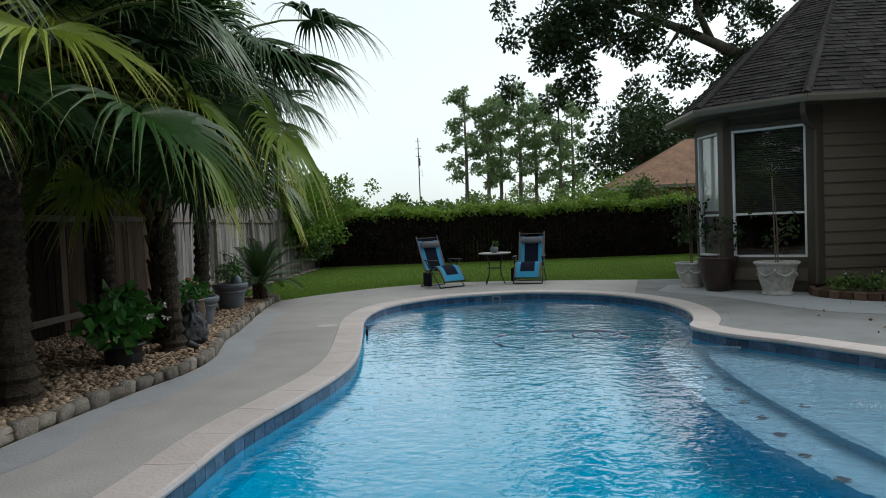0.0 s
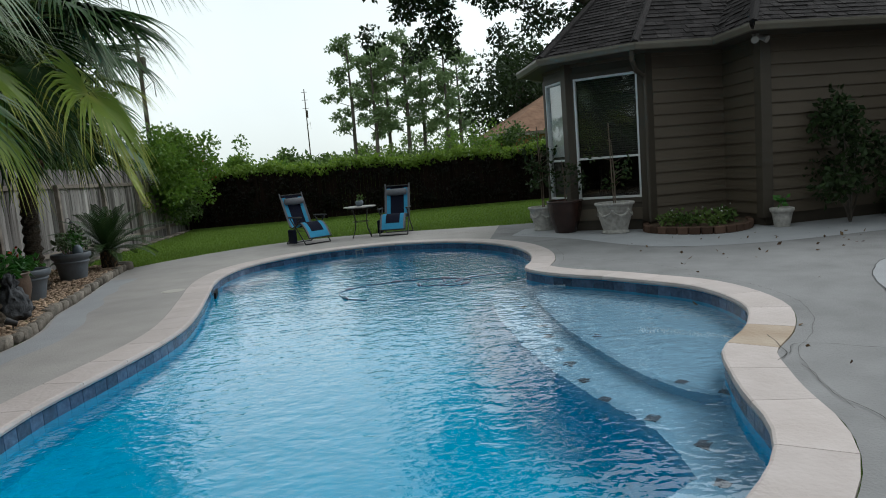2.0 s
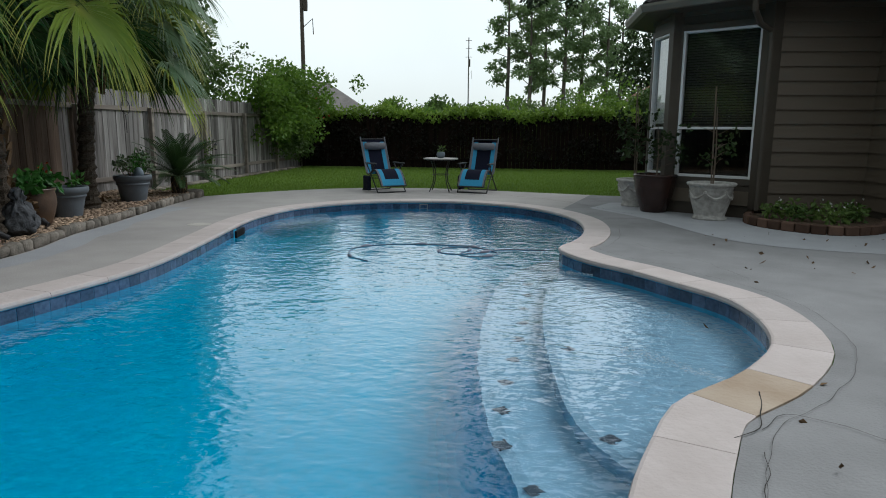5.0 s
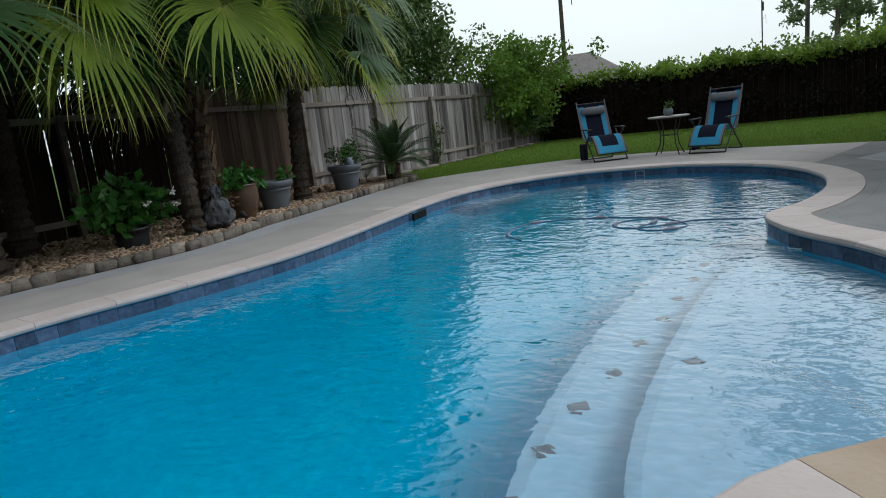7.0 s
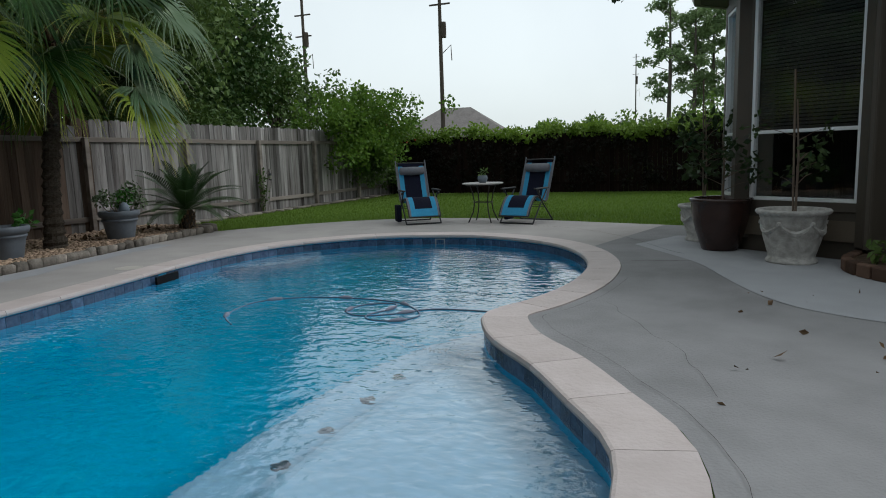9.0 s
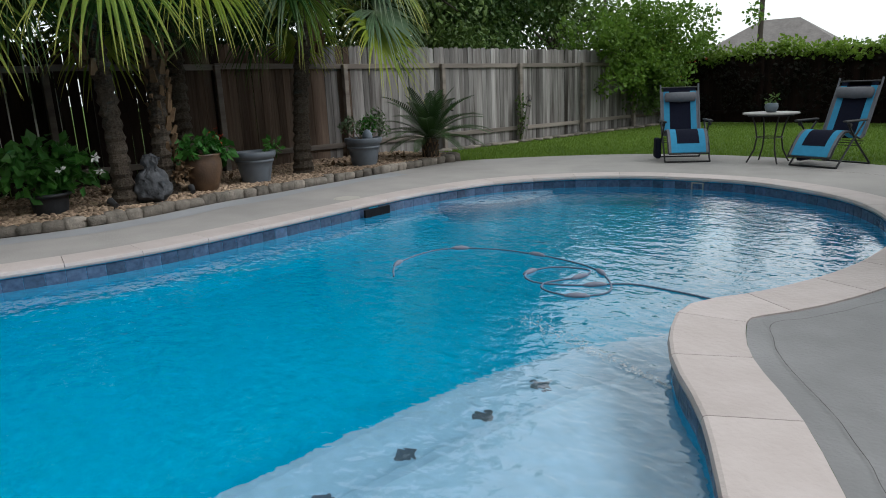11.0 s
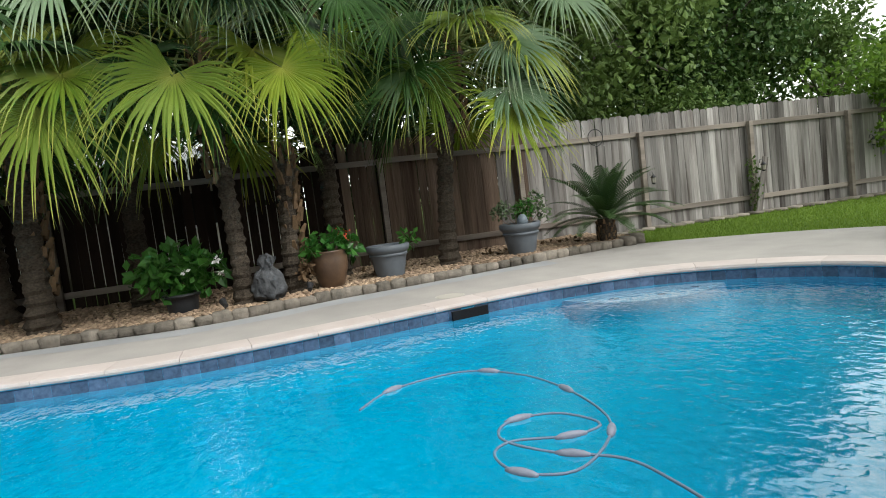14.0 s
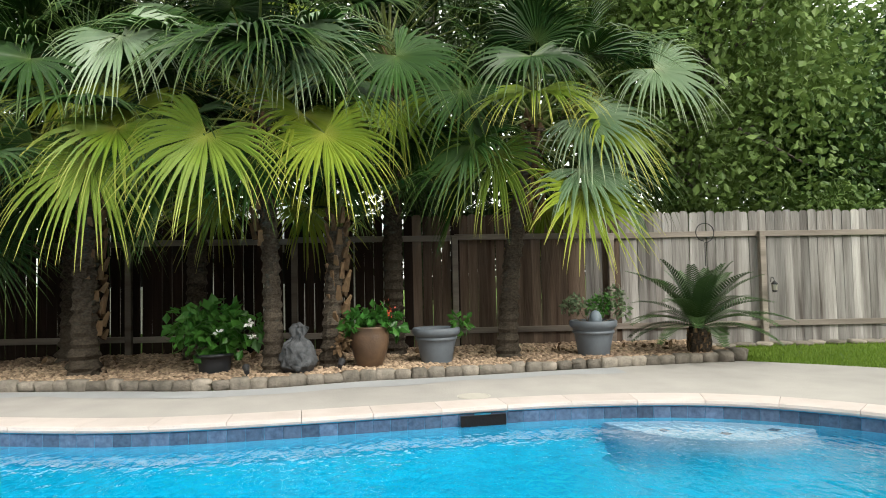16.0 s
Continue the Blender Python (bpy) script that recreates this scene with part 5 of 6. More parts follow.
egg = lathe([(0.015, -0.02), (0.07, 0.0), (0.085, 0.06), (0.075, 0.12), (0.045, 0.17), (0.012, 0.185)], 20)
tagged(obj("stone_egg", egg, "egg", True), "smooth blue-grey stone egg set in a planter", "ornament").matrix_basis = pose(-3.9, 11.33, PZ + 0.42)

gard = potted("gardenia", -3.42, 6.6, PZ, rim_pot(0.17, 0.2, 0.24, 0.04), "pot_black", "glossy green gardenia bush with white flowers in a black pot", "shrub")
plant_leaves(gard, [(0.05 * math.cos(a * 3), 0.42 * math.cos(a) * f, 0.52 + 0.2 * math.sin(a) * f) for a in np.linspace(0, 6.1, 13) for f in (0.5, 1.0)], [0.16] * 26, 17, 0.095, "shrub", 37, long=1.5)
for i, (cy, cz) in enumerate(((0.46, 0.6), (0.5, 0.44), (0.1, 0.5))):
    plant_leaves(gard, [(0.25, cy, cz)], [0.02], 9, 0.035, "flower", 40 + i, name="flower")

# seated garden figure
bm = bmesh.new()
bmesh.ops.create_icosphere(bm, subdivisions=4, radius=1)
for v in bm.verts:
    c = v.co.copy()
    z = c.z
    w = 0.19 - 0.06 * z + 0.05 * math.exp(-((z + 0.6) ** 2) * 8) - 0.09 * math.exp(-((z - 0.45) ** 2) * 40)
    v.co = Vector((c.x * w * 0.8, c.y * w * 0.9, 0.29 + z * 0.30)) + noise.noise_vector(c * 3.2) * 0.05 + noise.noise_vector(c * 9) * 0.018
    v.co.z = max(v.co.z, 0)
statue = tagged(obj("garden_statue", bm, "statue", True), "weathered grey stone garden figure standing in the gravel", "statue")
statue.matrix_basis = pose(-3.12, 7.62, PZ, 0, 0, 10)


def spot_light(x, y, a):
    t = empty("uplight", pose(x, y, 0.09, 0, 0, a), "small black garden spotlight on a spike", "garden light", "garden uplights")
    part("spike", tube([(0, 0, -0.04), (0, 0, 0.07)], [0.006, 0.008], 6), "rubber", t)
    part("housing", tube([(0.045, 0, 0.075), (-0.01, 0, 0.10), (-0.06, 0, 0.125)], [0.028, 0.034, 0.042], 12), "rubber", t)
    part("lens", tube([(-0.061, 0, 0.1255), (-0.064, 0, 0.127)], [0.034, 0.034], 12), "lamp_glass", t)


spot_light(-2.86, 7.1, 20)
spot_light(-3.16, 8.1, -10)


def lantern(x, y, z):
    t = empty("fence_lantern", pose(x, y, z), "small black metal lantern hung on the fence", "lantern", "fence lanterns")
    part("cap", lathe([(0.002, 0.13), (0.03, 0.10), (0.055, 0.075), (0.055, 0.065)], 10), "black", t)
    part("glass", lathe([(0.035, -0.03), (0.045, 0.065)], 6), "lamp_glass", t)
    part("cage", lathe([(0.02, -0.06), (0.04, -0.045), (0.04, -0.03), (0.02, -0.03)], 8), "black", t)
    part("bracket", tube([(0, 0, 0.12), (-0.03, 0, 0.17), (-0.09, 0, 0.17), (-0.1, 0, 0.1)], 0.006, 6), "black", t)


lantern(FX + 0.25, 14.62, 0.88)
lantern(FX + 0.36, 16.98, 0.86)
plank = empty("leaning_board", pose(FX + 0.26, 16.88, 0.0, -13), "short weathered grey board leaning by the fence post", "board")
part("board", boxm(-0.011, -0.065, 0, 0.011, 0.065, 1.1, 0.004), "fence", plank)
lantern(FX + 0.13, 20.0, 1.08)
hook = empty("plant_hook", pose(FX + 0.1, 13.6, 1.6), "curled black iron hanging hook on the fence", "hook")
part("scroll", tube([(0, 0.16 * math.cos(a) * s, 0.18 + 0.16 * math.sin(a) * s) for a, s in zip(np.linspace(-1.6, 4.6, 18), np.linspace(1.0, 0.85, 18))], 0.008, 6), "black", hook)
part("stem", tube([(0, 0, -0.35), (0, 0, 0.02)], 0.008, 6), "black", hook)


# ---- pots by the bay window ----
def festoon(thing, r, z, n):
    """Cast swags round a pot."""
    for i in range(n):
        a0, a1 = 2 * math.pi * i / n, 2 * math.pi * (i + 1) / n
        pts = [(r * math.cos(a0 + (a1 - a0) * s), r * math.sin(a0 + (a1 - a0) * s), z - 0.09 * math.sin(math.pi * s)) for s in np.linspace(0, 1, 7)]
        part("swag", tube(pts, [0.012, 0.02, 0.026, 0.03, 0.026, 0.02, 0.012], 6), "pot_white", thing)
        bm = bmesh.new()
        bmesh.ops.create_icosphere(bm, subdivisions=1, radius=0.035)
        part("rosette", bm, "pot_white", thing).matrix_basis = pose(pts[0][0], pts[0][1], z + 0.01)


def urn_pot(r0, r1, h):
    return [(r0 * 1.08, 0), (r0 * 1.1, 0.03), (r0 * 0.98, 0.06), (r0 * 1.0, 0.09), (r0 + (r1 - r0) * 0.55, h * 0.5), (r1 * 0.95, h * 0.84), (r1 * 0.97, h * 0.86), (r1 * 0.97, h * 0.89), (r1 * 1.06, h * 0.92), (r1 * 1.10, h * 0.97), (r1 * 1.06, h), (r1 * 0.92, h), (r1 * 0.88, h * 0.96), (r1 * 0.84, h * 0.8), (r1 * 0.84, h * 0.9)]


wp = potted("white_planter", 5.66, 11.62 - 0.15, 0.0, urn_pot(0.235, 0.34, 0.58), "pot_white", "large white weathered concrete planter with cast swags and a staked sapling")
festoon(wp, 0.305, 0.43, 6)
wp2 = potted("white_planter", 4.74, 13.15, 0.0, urn_pot(0.20, 0.30, 0.5), "pot_white", "white concrete planter with a young staked citrus tree")
festoon(wp2, 0.27, 0.37, 6)
bp = potted("brown_planter", 4.95, 12.3, 0.0, [(0.2, 0), (0.215, 0.02), (0.29, 0.25), (0.335, 0.45), (0.345, 0.58), (0.35, 0.6), (0.365, 0.61), (0.37, 0.635), (0.35, 0.65), (0.32, 0.645), (0.31, 0.55), (0.3, 0.6)], "pot_brown", "tall dark brown glazed planter with a leafy shrub")


def sapling(thing, h, z0, seed, clumps, leaf=0.06, stake=True):
    g = np.random.default_rng(seed)
    part("stem", tube([(0.02, 0, z0), (0.03, 0.02, z0 + h * 0.4), (0, 0.03, z0 + h * 0.8)], [0.014, 0.011, 0.006], 6), "stake", thing)
    if stake:
        part("stake", tube([(0.0, 0.03, z0), (-0.03, 0.05, z0 + h)], 0.011, 6), "stake", thing)
    cs = []
    for i in range(clumps):
        a, rr, z = g.uniform(0, 6.3), g.uniform(0.1, 0.42), z0 + h * g.uniform(0.25, 0.72)
        c = (rr * math.cos(a), rr * math.sin(a), z)
        part("twig", tube([(0.02, 0.01, z - 0.12), (c[0] * 0.6, c[1] * 0.6, z - 0.03), c], [0.006, 0.004, 0.002], 4), "stake", thing)
        cs.append(c)
    plant_leaves(thing, cs, [0.13] * clumps, 14, leaf, "oak", seed)


sapling(wp, 1.55, 0.5, 51, 9, 0.05)
sapling(wp2, 1.75, 0.42, 52, 20, 0.06)
sapling(bp, 1.1, 0.55, 53, 12, 0.055, False)
sp = potted("small_white_pot", 8.12, 10.13, 0.0, rim_pot(0.125, 0.175, 0.33, 0.07, 0.02), "pot_white", "small white pot with a single green seedling")
plant_leaves(sp, [(0, 0, 0.42), (0.02, 0, 0.5)], [0.06, 0.05], 9, 0.07, "shrub", 54)

# flower bed at the house
HB = [(6.3, 11.55), (6.12, 11.1), (6.2, 10.65), (6.55, 10.2), (7.0, 10.0), (7.5, 10.2), (7.8, 10.55), (8.0, 10.95)]
hb = spline(HB, 5)
bm = bmesh.new()
vs = [bm.verts.new((p.x, p.y, 0.1)) for p in hb] + [bm.verts.new((7.98, 11.68, 0.1)), bm.verts.new((6.4, 11.56, 0.1))]
bm.faces.new(vs)
bmesh.ops.triangulate(bm, faces=bm.faces[:])
for f in bm.faces:
    if f.normal.z < 0:
        f.normal_flip()
tagged(obj("house_bed_soil", bm, "soil"), "dark soil of the flower bed against the house", "soil", kind="structure")
edging = empty("brick_edging", pose(0, 0, 0), "low curved edging of dark bricks round the house bed", "edging", kind="structure")
eb = mesh_only("edging_brick", boxm(-0.05, -0.09, 0, 0.05, 0.09, 0.13, 0.012), "brick_edge")
el = even(hb, 0.19, closed=False)
for p, n in zip(el, normals2(el, False)):
    piece("edging_brick", eb, edging, Matrix.Translation((p.x, p.y, 0)) @ Matrix.Rotation(math.atan2(n.y, n.x), 4, "Z"))
for i, (x, y) in enumerate(((6.45, 10.9), (6.7, 10.6), (7.05, 10.4), (7.4, 10.6), (7.1, 11.0), (6.8, 11.2), (7.6, 11.1))):
    t = empty("bed_plant", pose(x, y, 0.08), "low green bedding plant with small pale flowers", "plant", "bedding plants by the house")
    plant_leaves(t, [(0, 0, 0.16), (0.1, 0.05, 0.12), (-0.1, 0.03, 0.14)], [0.14, 0.12, 0.12], 32, 0.05, "tree", 70 + i)
    if i % 2 == 0:
        plant_leaves(t, [(0, -0.08, 0.26)], [0.12], 6, 0.022, "flower", 80 + i, name="flowers")


def bush(x, y, h, r, seed, label, material="oak", leaf=0.07, n=26):
    t = empty("shrub", pose(x, y, 0), label, "shrub")
    g = np.random.default_rng(seed)
    cs = []
    for i in range(n):
        a, u = g.uniform(0, 6.3), g.random()
        z = h * (0.12 + 0.84 * u)
        rr = r * math.sqrt(g.random()) * (1.05 - 0.55 * u)
        cs.append((rr * math.cos(a), rr * math.sin(a), z))
        if i % 3 == 0:
            part("branch", tube([(0, 0, 0), (rr * 0.3 * math.cos(a), rr * 0.3 * math.sin(a), z * 0.5), cs[-1]], [0.02, 0.012, 0.004], 5), "bark", t)
    plant_leaves(t, cs, [0.26] * n, 60, leaf, material, seed + 1)


bush(9.2, 9.9, 2.15, 0.75, 91, "tall dark leafy shrub against the house wall")
bush(10.8, 9.9, 1.3, 0.8, 92, "dark rounded shrub under the eaves")
# security lamp at the eave
sec = empty("security_light", pose(7.75, 10.2, EAVE - 0.1), "twin-head security light under the eave", "lamp")
part("base", lathe([(0.05, -0.03), (0.06, 0.0)], 12), "security", sec)
for sx in (-1, 1):
    part("lamp_head", tube([(0.02 * sx, -0.02, -0.05), (0.08 * sx, -0.1, -0.09), (0.11 * sx, -0.16, -0.12)], [0.03, 0.045, 0.06], 10), "security", sec)


# ---- chairs and table ----
def strip(prof, x0, x1, t=0.012):
    """A band of cloth along a side profile (y, z), from x0 to x1."""
    bm = bmesh.new()
    pts = spline([(0, y, z) for y, z in prof], 4)
    nn = []
    for i in range(len(pts)):
        d = pts[min(i + 1, len(pts) - 1)] - pts[max(i - 1, 0)]
        nn.append(Vector((0, -d.z, d.y)).normalized())
    rows = [[bm.verts.new((x, p.y + n.y * o, p.z + n.z * o)) for x, o in ((x0, 0), (x1, 0), (x1, -t), (x0, -t))] for p, n in zip(pts, nn)]
    for a, b in zip(rows, rows[1:]):
        for i in range(4):
            bm.faces.new((a[i], a[(i + 1) % 4], b[(i + 1) % 4], b[i]))
    bm.faces.new(rows[0])
    bm.faces.new(rows[-1][::-1])
    bmesh.ops.recalc_face_normals(bm, faces=bm.faces[:])
    return bm


def lounge_chair():
    c = empty("zero_gravity_chair", pose(0, 0, 0), "folding zero-gravity lounge chair in navy and sky-blue fabric with grey headrest", "chair", "lounge chairs on the deck")
    foot = [(-0.10, 0.17), (-0.02, 0.30), (0.08, 0.42), (0.18, 0.49), (0.28, 0.50)]
    seat = [(0.28, 0.50), (0.42, 0.44), (0.56, 0.39), (0.66, 0.42)]
    rest = [(0.66, 0.42), (0.74, 0.58), (0.84, 0.82), (0.95, 1.08), (0.97, 1.13)]
    for x in (-0.30, 0.30):
        part("side_rail", tube([(x, y, z - 0.015) for y, z in foot + seat[1:]], 0.014, 8), "black", c)
        part("back_rail", tube([(x, y, z) for y, z in rest] + [(x, 0.985, 1.19)], 0.014, 8), "mesh_grey", c, "grey padded back rail")
        s = 0.035 if x > 0 else -0.035
        part("front_leg", tube([(x + s, 0.0, 0.015), (x + s, 0.30, 0.34), (x + s, 0.56, 0.60)], 0.014, 8), "black", c)
        part("rear_leg", tube([(x + s, 0.80, 0.015), (x + s, 0.42, 0.34), (x + s, 0.16, 0.62)], 0.014, 8), "black", c)
        part("arm_rest", boxm(x + s * 1.2 - 0.03, 0.08, 0.615, x + s * 1.2 + 0.03, 0.60, 0.645, 0.012), "rubber", c)
        part("lock_knob", lathe([(0.025, -0.02), (0.03, 0), (0.025, 0.02)], 10), "rubber", c).matrix_basis = pose(x + s * 1.4, 0.2, 0.58, 0, 90, 0)
        part("grey_edge", strip(foot + seat[1:] + rest[1:-1], x - 0.045 if x > 0 else x + 0.005, x - 0.005 if x > 0 else x + 0.045), "mesh_grey", c)
        part("blue_border", strip(foot + seat[1:] + rest[1:-1], 0.166 if x > 0 else -0.257, 0.257 if x > 0 else -0.166, 0.014), "mesh_blue", c)
    part("front_bar", tube([(-0.335, 0, 0.015), (0.335, 0, 0.015)], 0.014, 8), "black", c)
    part("rear_bar", tube([(-0.335, 0.8, 0.015), (0.335, 0.8, 0.015)], 0.014, 8), "black", c)
    part("foot_bar", tube([(-0.3, -0.105, 0.15), (0.3, -0.105, 0.15)], 0.013, 8), "black", c)
    part("top_bar", tube([(-0.3, 0.975, 1.14), (0.3, 0.975, 1.14)], 0.012, 8), "black", c)
    part("centre_panel", strip(foot[1:] + seat[1:] + rest[1:], -0.165, 0.165, 0.02), "mesh_dark", c, "navy padded centre panel")
    part("foot_panel", strip(foot[:2], -0.165, 0.165, 0.02), "mesh_blue", c)
    part("head_mesh", strip(rest[2:], -0.255, 0.255, 0.008), "mesh_dark", c)
    pil = tube([(-0.245, 0.86, 0.99), (-0.23, 0.86, 0.99), (0.0, 0.86, 0.985), (0.23, 0.86, 0.99), (0.245, 0.86, 0.99)], [0.04, 0.075, 0.085, 0.075, 0.04], 14)
    part("head_pillow", pil, "mesh_grey", c, "grey bolster head pillow", True)
    for z, y in ((0.30, 0.40), (0.33, 0.45), (0.36, 0.5)):
        part("lace", tube([(-0.33, y + 0.1, z - 0.02), (0.33, y + 0.1, z - 0.02)], 0.006, 5), "rubber", c)
    part("side_caddy", boxm(-0.44, 0.30, 0.04, -0.35, 0.56, 0.36, 0.02), "mesh_dark", c, "dark hanging side pouch")
    return c


c1 = lounge_chair()
c1.matrix_basis = pose(-0.14, 14.72, 0, 0, 0, 38)
c2 = copy_thing(c1, pose(1.59, 14.93, 0, 0, 0, -13))
c2["label"] = "folding lounge chair in navy and sky-blue fabric, beside a small table"

tb = empty("bistro_table", pose(0.86, 15.25, 0), "round bistro table with stone top and curved dark metal legs", "table")
part("tabletop", lathe([(0.37, 0.715), (0.385, 0.72), (0.385, 0.738), (0.375, 0.742)], 36), "tabletop", tb)
part("apron_ring", lathe([(0.30, 0.69), (0.31, 0.69), (0.31, 0.714), (0.30, 0.714)], 28, cap=False), "bronze", tb)
for i in range(4):
    a = math.pi / 4 + i * math.pi / 2
    part("leg", tube([(r * math.cos(a), r * math.sin(a), z) for r, z in ((0.27, 0.70), (0.215, 0.55), (0.18, 0.38), (0.21, 0.2), (0.30, 0.03), (0.315, 0.012))], 0.012, 7), "bronze", tb)
part("stretcher_ring", tube([(0.185 * math.cos(a), 0.185 * math.sin(a), 0.38) for a in np.linspace(0, 2 * math.pi, 21)], 0.008, 6), "bronze", tb)
pt = potted("table_pot", 0.86, 15.25, 0.742, [(0.06, 0), (0.08, 0.03), (0.095, 0.08), (0.085, 0.125), (0.07, 0.135), (0.06, 0.125), (0.06, 0.12)], "egg", "round blue-grey pot with a small spiky plant")
plant_leaves(pt, [(0, 0, 0.16), (0.03, 0, 0.2)], [0.07, 0.05], 16, 0.035, "tree", 58, long=2.2)

# ---- skimmer, returns, hose ----
lidt = empty("skimmer_lid", pose(-1.87, 9.5, 0.0), "round cream plastic skimmer lid set in the deck", "lid")
part("lid_disc", lathe([(0.148, 0.0), (0.146, 0.006), (0.12, 0.008)], 32), "lid", lidt)
part("lid_ring", lathe([(0.165, 0.0), (0.165, 0.006), (0.150, 0.006), (0.150, 0.0)], 32, cap=False), "lid", lidt)


def hose_line(ctrl, name, label):
    t = empty(name, pose(0, 0, WATER), label, "hose")
    pts = even(spline([(x, y, 0.004) for x, y in ctrl], 10), 0.05, closed=False)
    part("tube", tube(pts, 0.0075, 8), "hose", t, smooth=True)
    for i in range(8, len(pts) - 4, 15):
        d = (pts[i + 1] - pts[i - 1]).normalized()
        part("float", tube([pts[i] - d * 0.085, pts[i] - d * 0.05, pts[i], pts[i] + d * 0.05, pts[i] + d * 0.085], [0.009, 0.02, 0.025, 0.02, 0.009], 10), "float", t, "grey float on the hose", True)


hose_line([(0.97, 8.0), (0.68, 8.28), (0.6, 8.8), (0.95, 9.12), (1.45, 9.22), (1.95, 9.18), (2.25, 9.0), (2.45, 8.72), (2.32, 8.5), (2.08, 8.48), (1.98, 8.62), (2.08, 8.9), (2.02, 9.1), (1.75, 8.98), (1.72, 8.7), (1.92, 8.58), (2.2, 8.72), (2.45, 8.97), (2.75, 9.02), (3.05, 9.02)], "cleaner_hose", "thin blue-grey pool cleaner hose floating in loops with floats")


# ---- trees, vines and distance ----
def tree(name, x, y, base, trunk, crown, clumps, per, leaf, material, seed, label, category="tree", rc=None, lean=(0, 0), hollow=0.35):
    """trunk: (radius, height); crown: centre height, half width, half height. Limbs reach to leaf clumps."""
    g = np.random.default_rng(seed)
    t = empty(name, pose(x, y, base), label, category)
    cz, cw, ch = crown
    r, h = trunk
    top = Vector((lean[0], lean[1], h))
    bm = tube([(0, 0, -0.2), (lean[0] * 0.2, lean[1] * 0.2, h * 0.35), (lean[0] * 0.55, lean[1] * 0.55, h * 0.7), top], [r * 1.25, r, r * 0.85, r * 0.6], 12)
    cs, rs = [], []
    for i in range(clumps):
        d = g.normal(size=3)
        d /= np.linalg.norm(d)
        u = hollow + (1 - hollow) * g.random() ** 0.6
        c = Vector((lean[0] + d[0] * cw * u, lean[1] + d[1] * cw * u, cz + d[2] * ch * u))
        cs.append(tuple(c))
        rs.append((rc or cw * 0.28) * g.uniform(0.7, 1.25))
        if i % 3 == 0:
            st = top * g.uniform(0.6, 1.0)
            m1 = st.lerp(c, 0.5) + Vector((0, 0, 0.12 * (c - st).length))
            tube([st, m1, c], [r * 0.38, r * 0.2, r * 0.05], 6, bm)
    part("trunk", bm, "bark", t, smooth=True)
    cr = new("crown", leaf_cloud("crown", cs, rs, [per] * clumps, leaf, material, seed=seed + 1, long=1.5))
    cr.parent = t
    return t


tree("oak_tree", -8.0, 14.8, 0, (0.25, 4.5), (5.4, 3.6, 3.3), 180, 220, 0.095, "tree", 201, "tall leafy tree with a grey trunk behind the fence", lean=(-0.3, -0.5))
tree("oak_tree", -10.2, 19.2, 0, (0.22, 3.6), (4.6, 3.0, 2.9), 190, 210, 0.1, "tree", 202, "broad leafy tree behind the fence")
tree("oak_tree", -10.4, 9.2, 0, (0.25, 3.6), (5.4, 3.6, 3.6), 120, 120, 0.11, "oak", 203, "dark leafy tree behind the fence and palms")
tree("oak_tree", -10.8, 3.6, 0, (0.25, 3.6), (5.6, 3.6, 3.6), 110, 120, 0.11, "oak", 204, "dark leafy tree behind the palms")
tree("oak_tree", -9.6, 23.4, 0, (0.16, 2.6), (3.4, 2.0, 1.9), 60, 110, 0.10, "tree", 205, "small leafy tree beyond the fence corner")

for i, (x, y, h) in enumerate(((-7.5, 9.6, 3.1), (-7.7, 11.6, 3.3), (-7.6, 13.6, 2.9), (-7.6, 16.6, 3.0), (-7.8, 18.8, 2.9))):
    tree("shrub", x, y, 0, (0.06, h * 0.4), (h * 0.62, 1.25, h * 0.36), 46, 90, 0.09, "oak" if y < 12 else "tree", 440 + i, "leafy shrub showing above the fence", "shrub", rc=0.42)

# overhanging oak behind the house
ov = empty("live_oak", pose(12.2, 22.0, 0), "large dark live oak reaching over the roof", "tree")
bm = tube([(0, 0, -0.2), (-0.2, -0.2, 2.5), (-0.6, -0.4, 4.6)], [0.5, 0.4, 0.32], 12)
tube([(-0.6, -0.4, 4.6), (-2.6, -1.4, 5.9), (-4.6, -2.4, 6.5), (-6.2, -3.0, 7.0), (-8.2, -3.4, 7.6)], [0.26, 0.2, 0.16, 0.11, 0.04], 8, bm)
tube([(-4.6, -2.4, 6.5), (-5.2, -2.9, 7.4), (-5.4, -3.3, 8.6)], [0.12, 0.08, 0.03], 6, bm)
tube([(-6.2, -3.0, 7.0), (-7.2, -3.2, 6.6), (-8.6, -3.4, 6.1)], [0.08, 0.05, 0.02], 6, bm)
tube([(-5.6, -2.8, 6.85), (-6.0, -2.9, 6.3), (-6.4, -3.1, 5.8)], [0.06, 0.04, 0.02], 6, bm)
tube([(-0.6, -0.4, 4.6), (0.4, 1.0, 7.5), (1.0, 1.5, 9.0)], [0.28, 0.18, 0.06], 8, bm)
part("trunk", bm, "bark", ov, smooth=True)
g = np.random.default_rng(211)
cs = [(-8.9 + g.normal() * 0.65, -3.5 + g.normal() * 0.8, 6.7 + g.normal() * 0.75) for _ in range(30)]
cs += [(-7.0 + g.normal() * 0.8, -3.2 + g.normal() * 0.7, 6.5 + g.normal() * 0.55) for _ in range(20)]
cs += [(-7.8 + g.normal() * 1.3, -3.2 + g.normal() * 0.8, 8.2 + g.normal() * 0.6) for _ in range(36)]
cs += [(-4.9 + g.normal() * 0.7, -2.6 + g.normal() * 0.7, 7.9 + g.normal() * 0.6) for _ in range(22)]
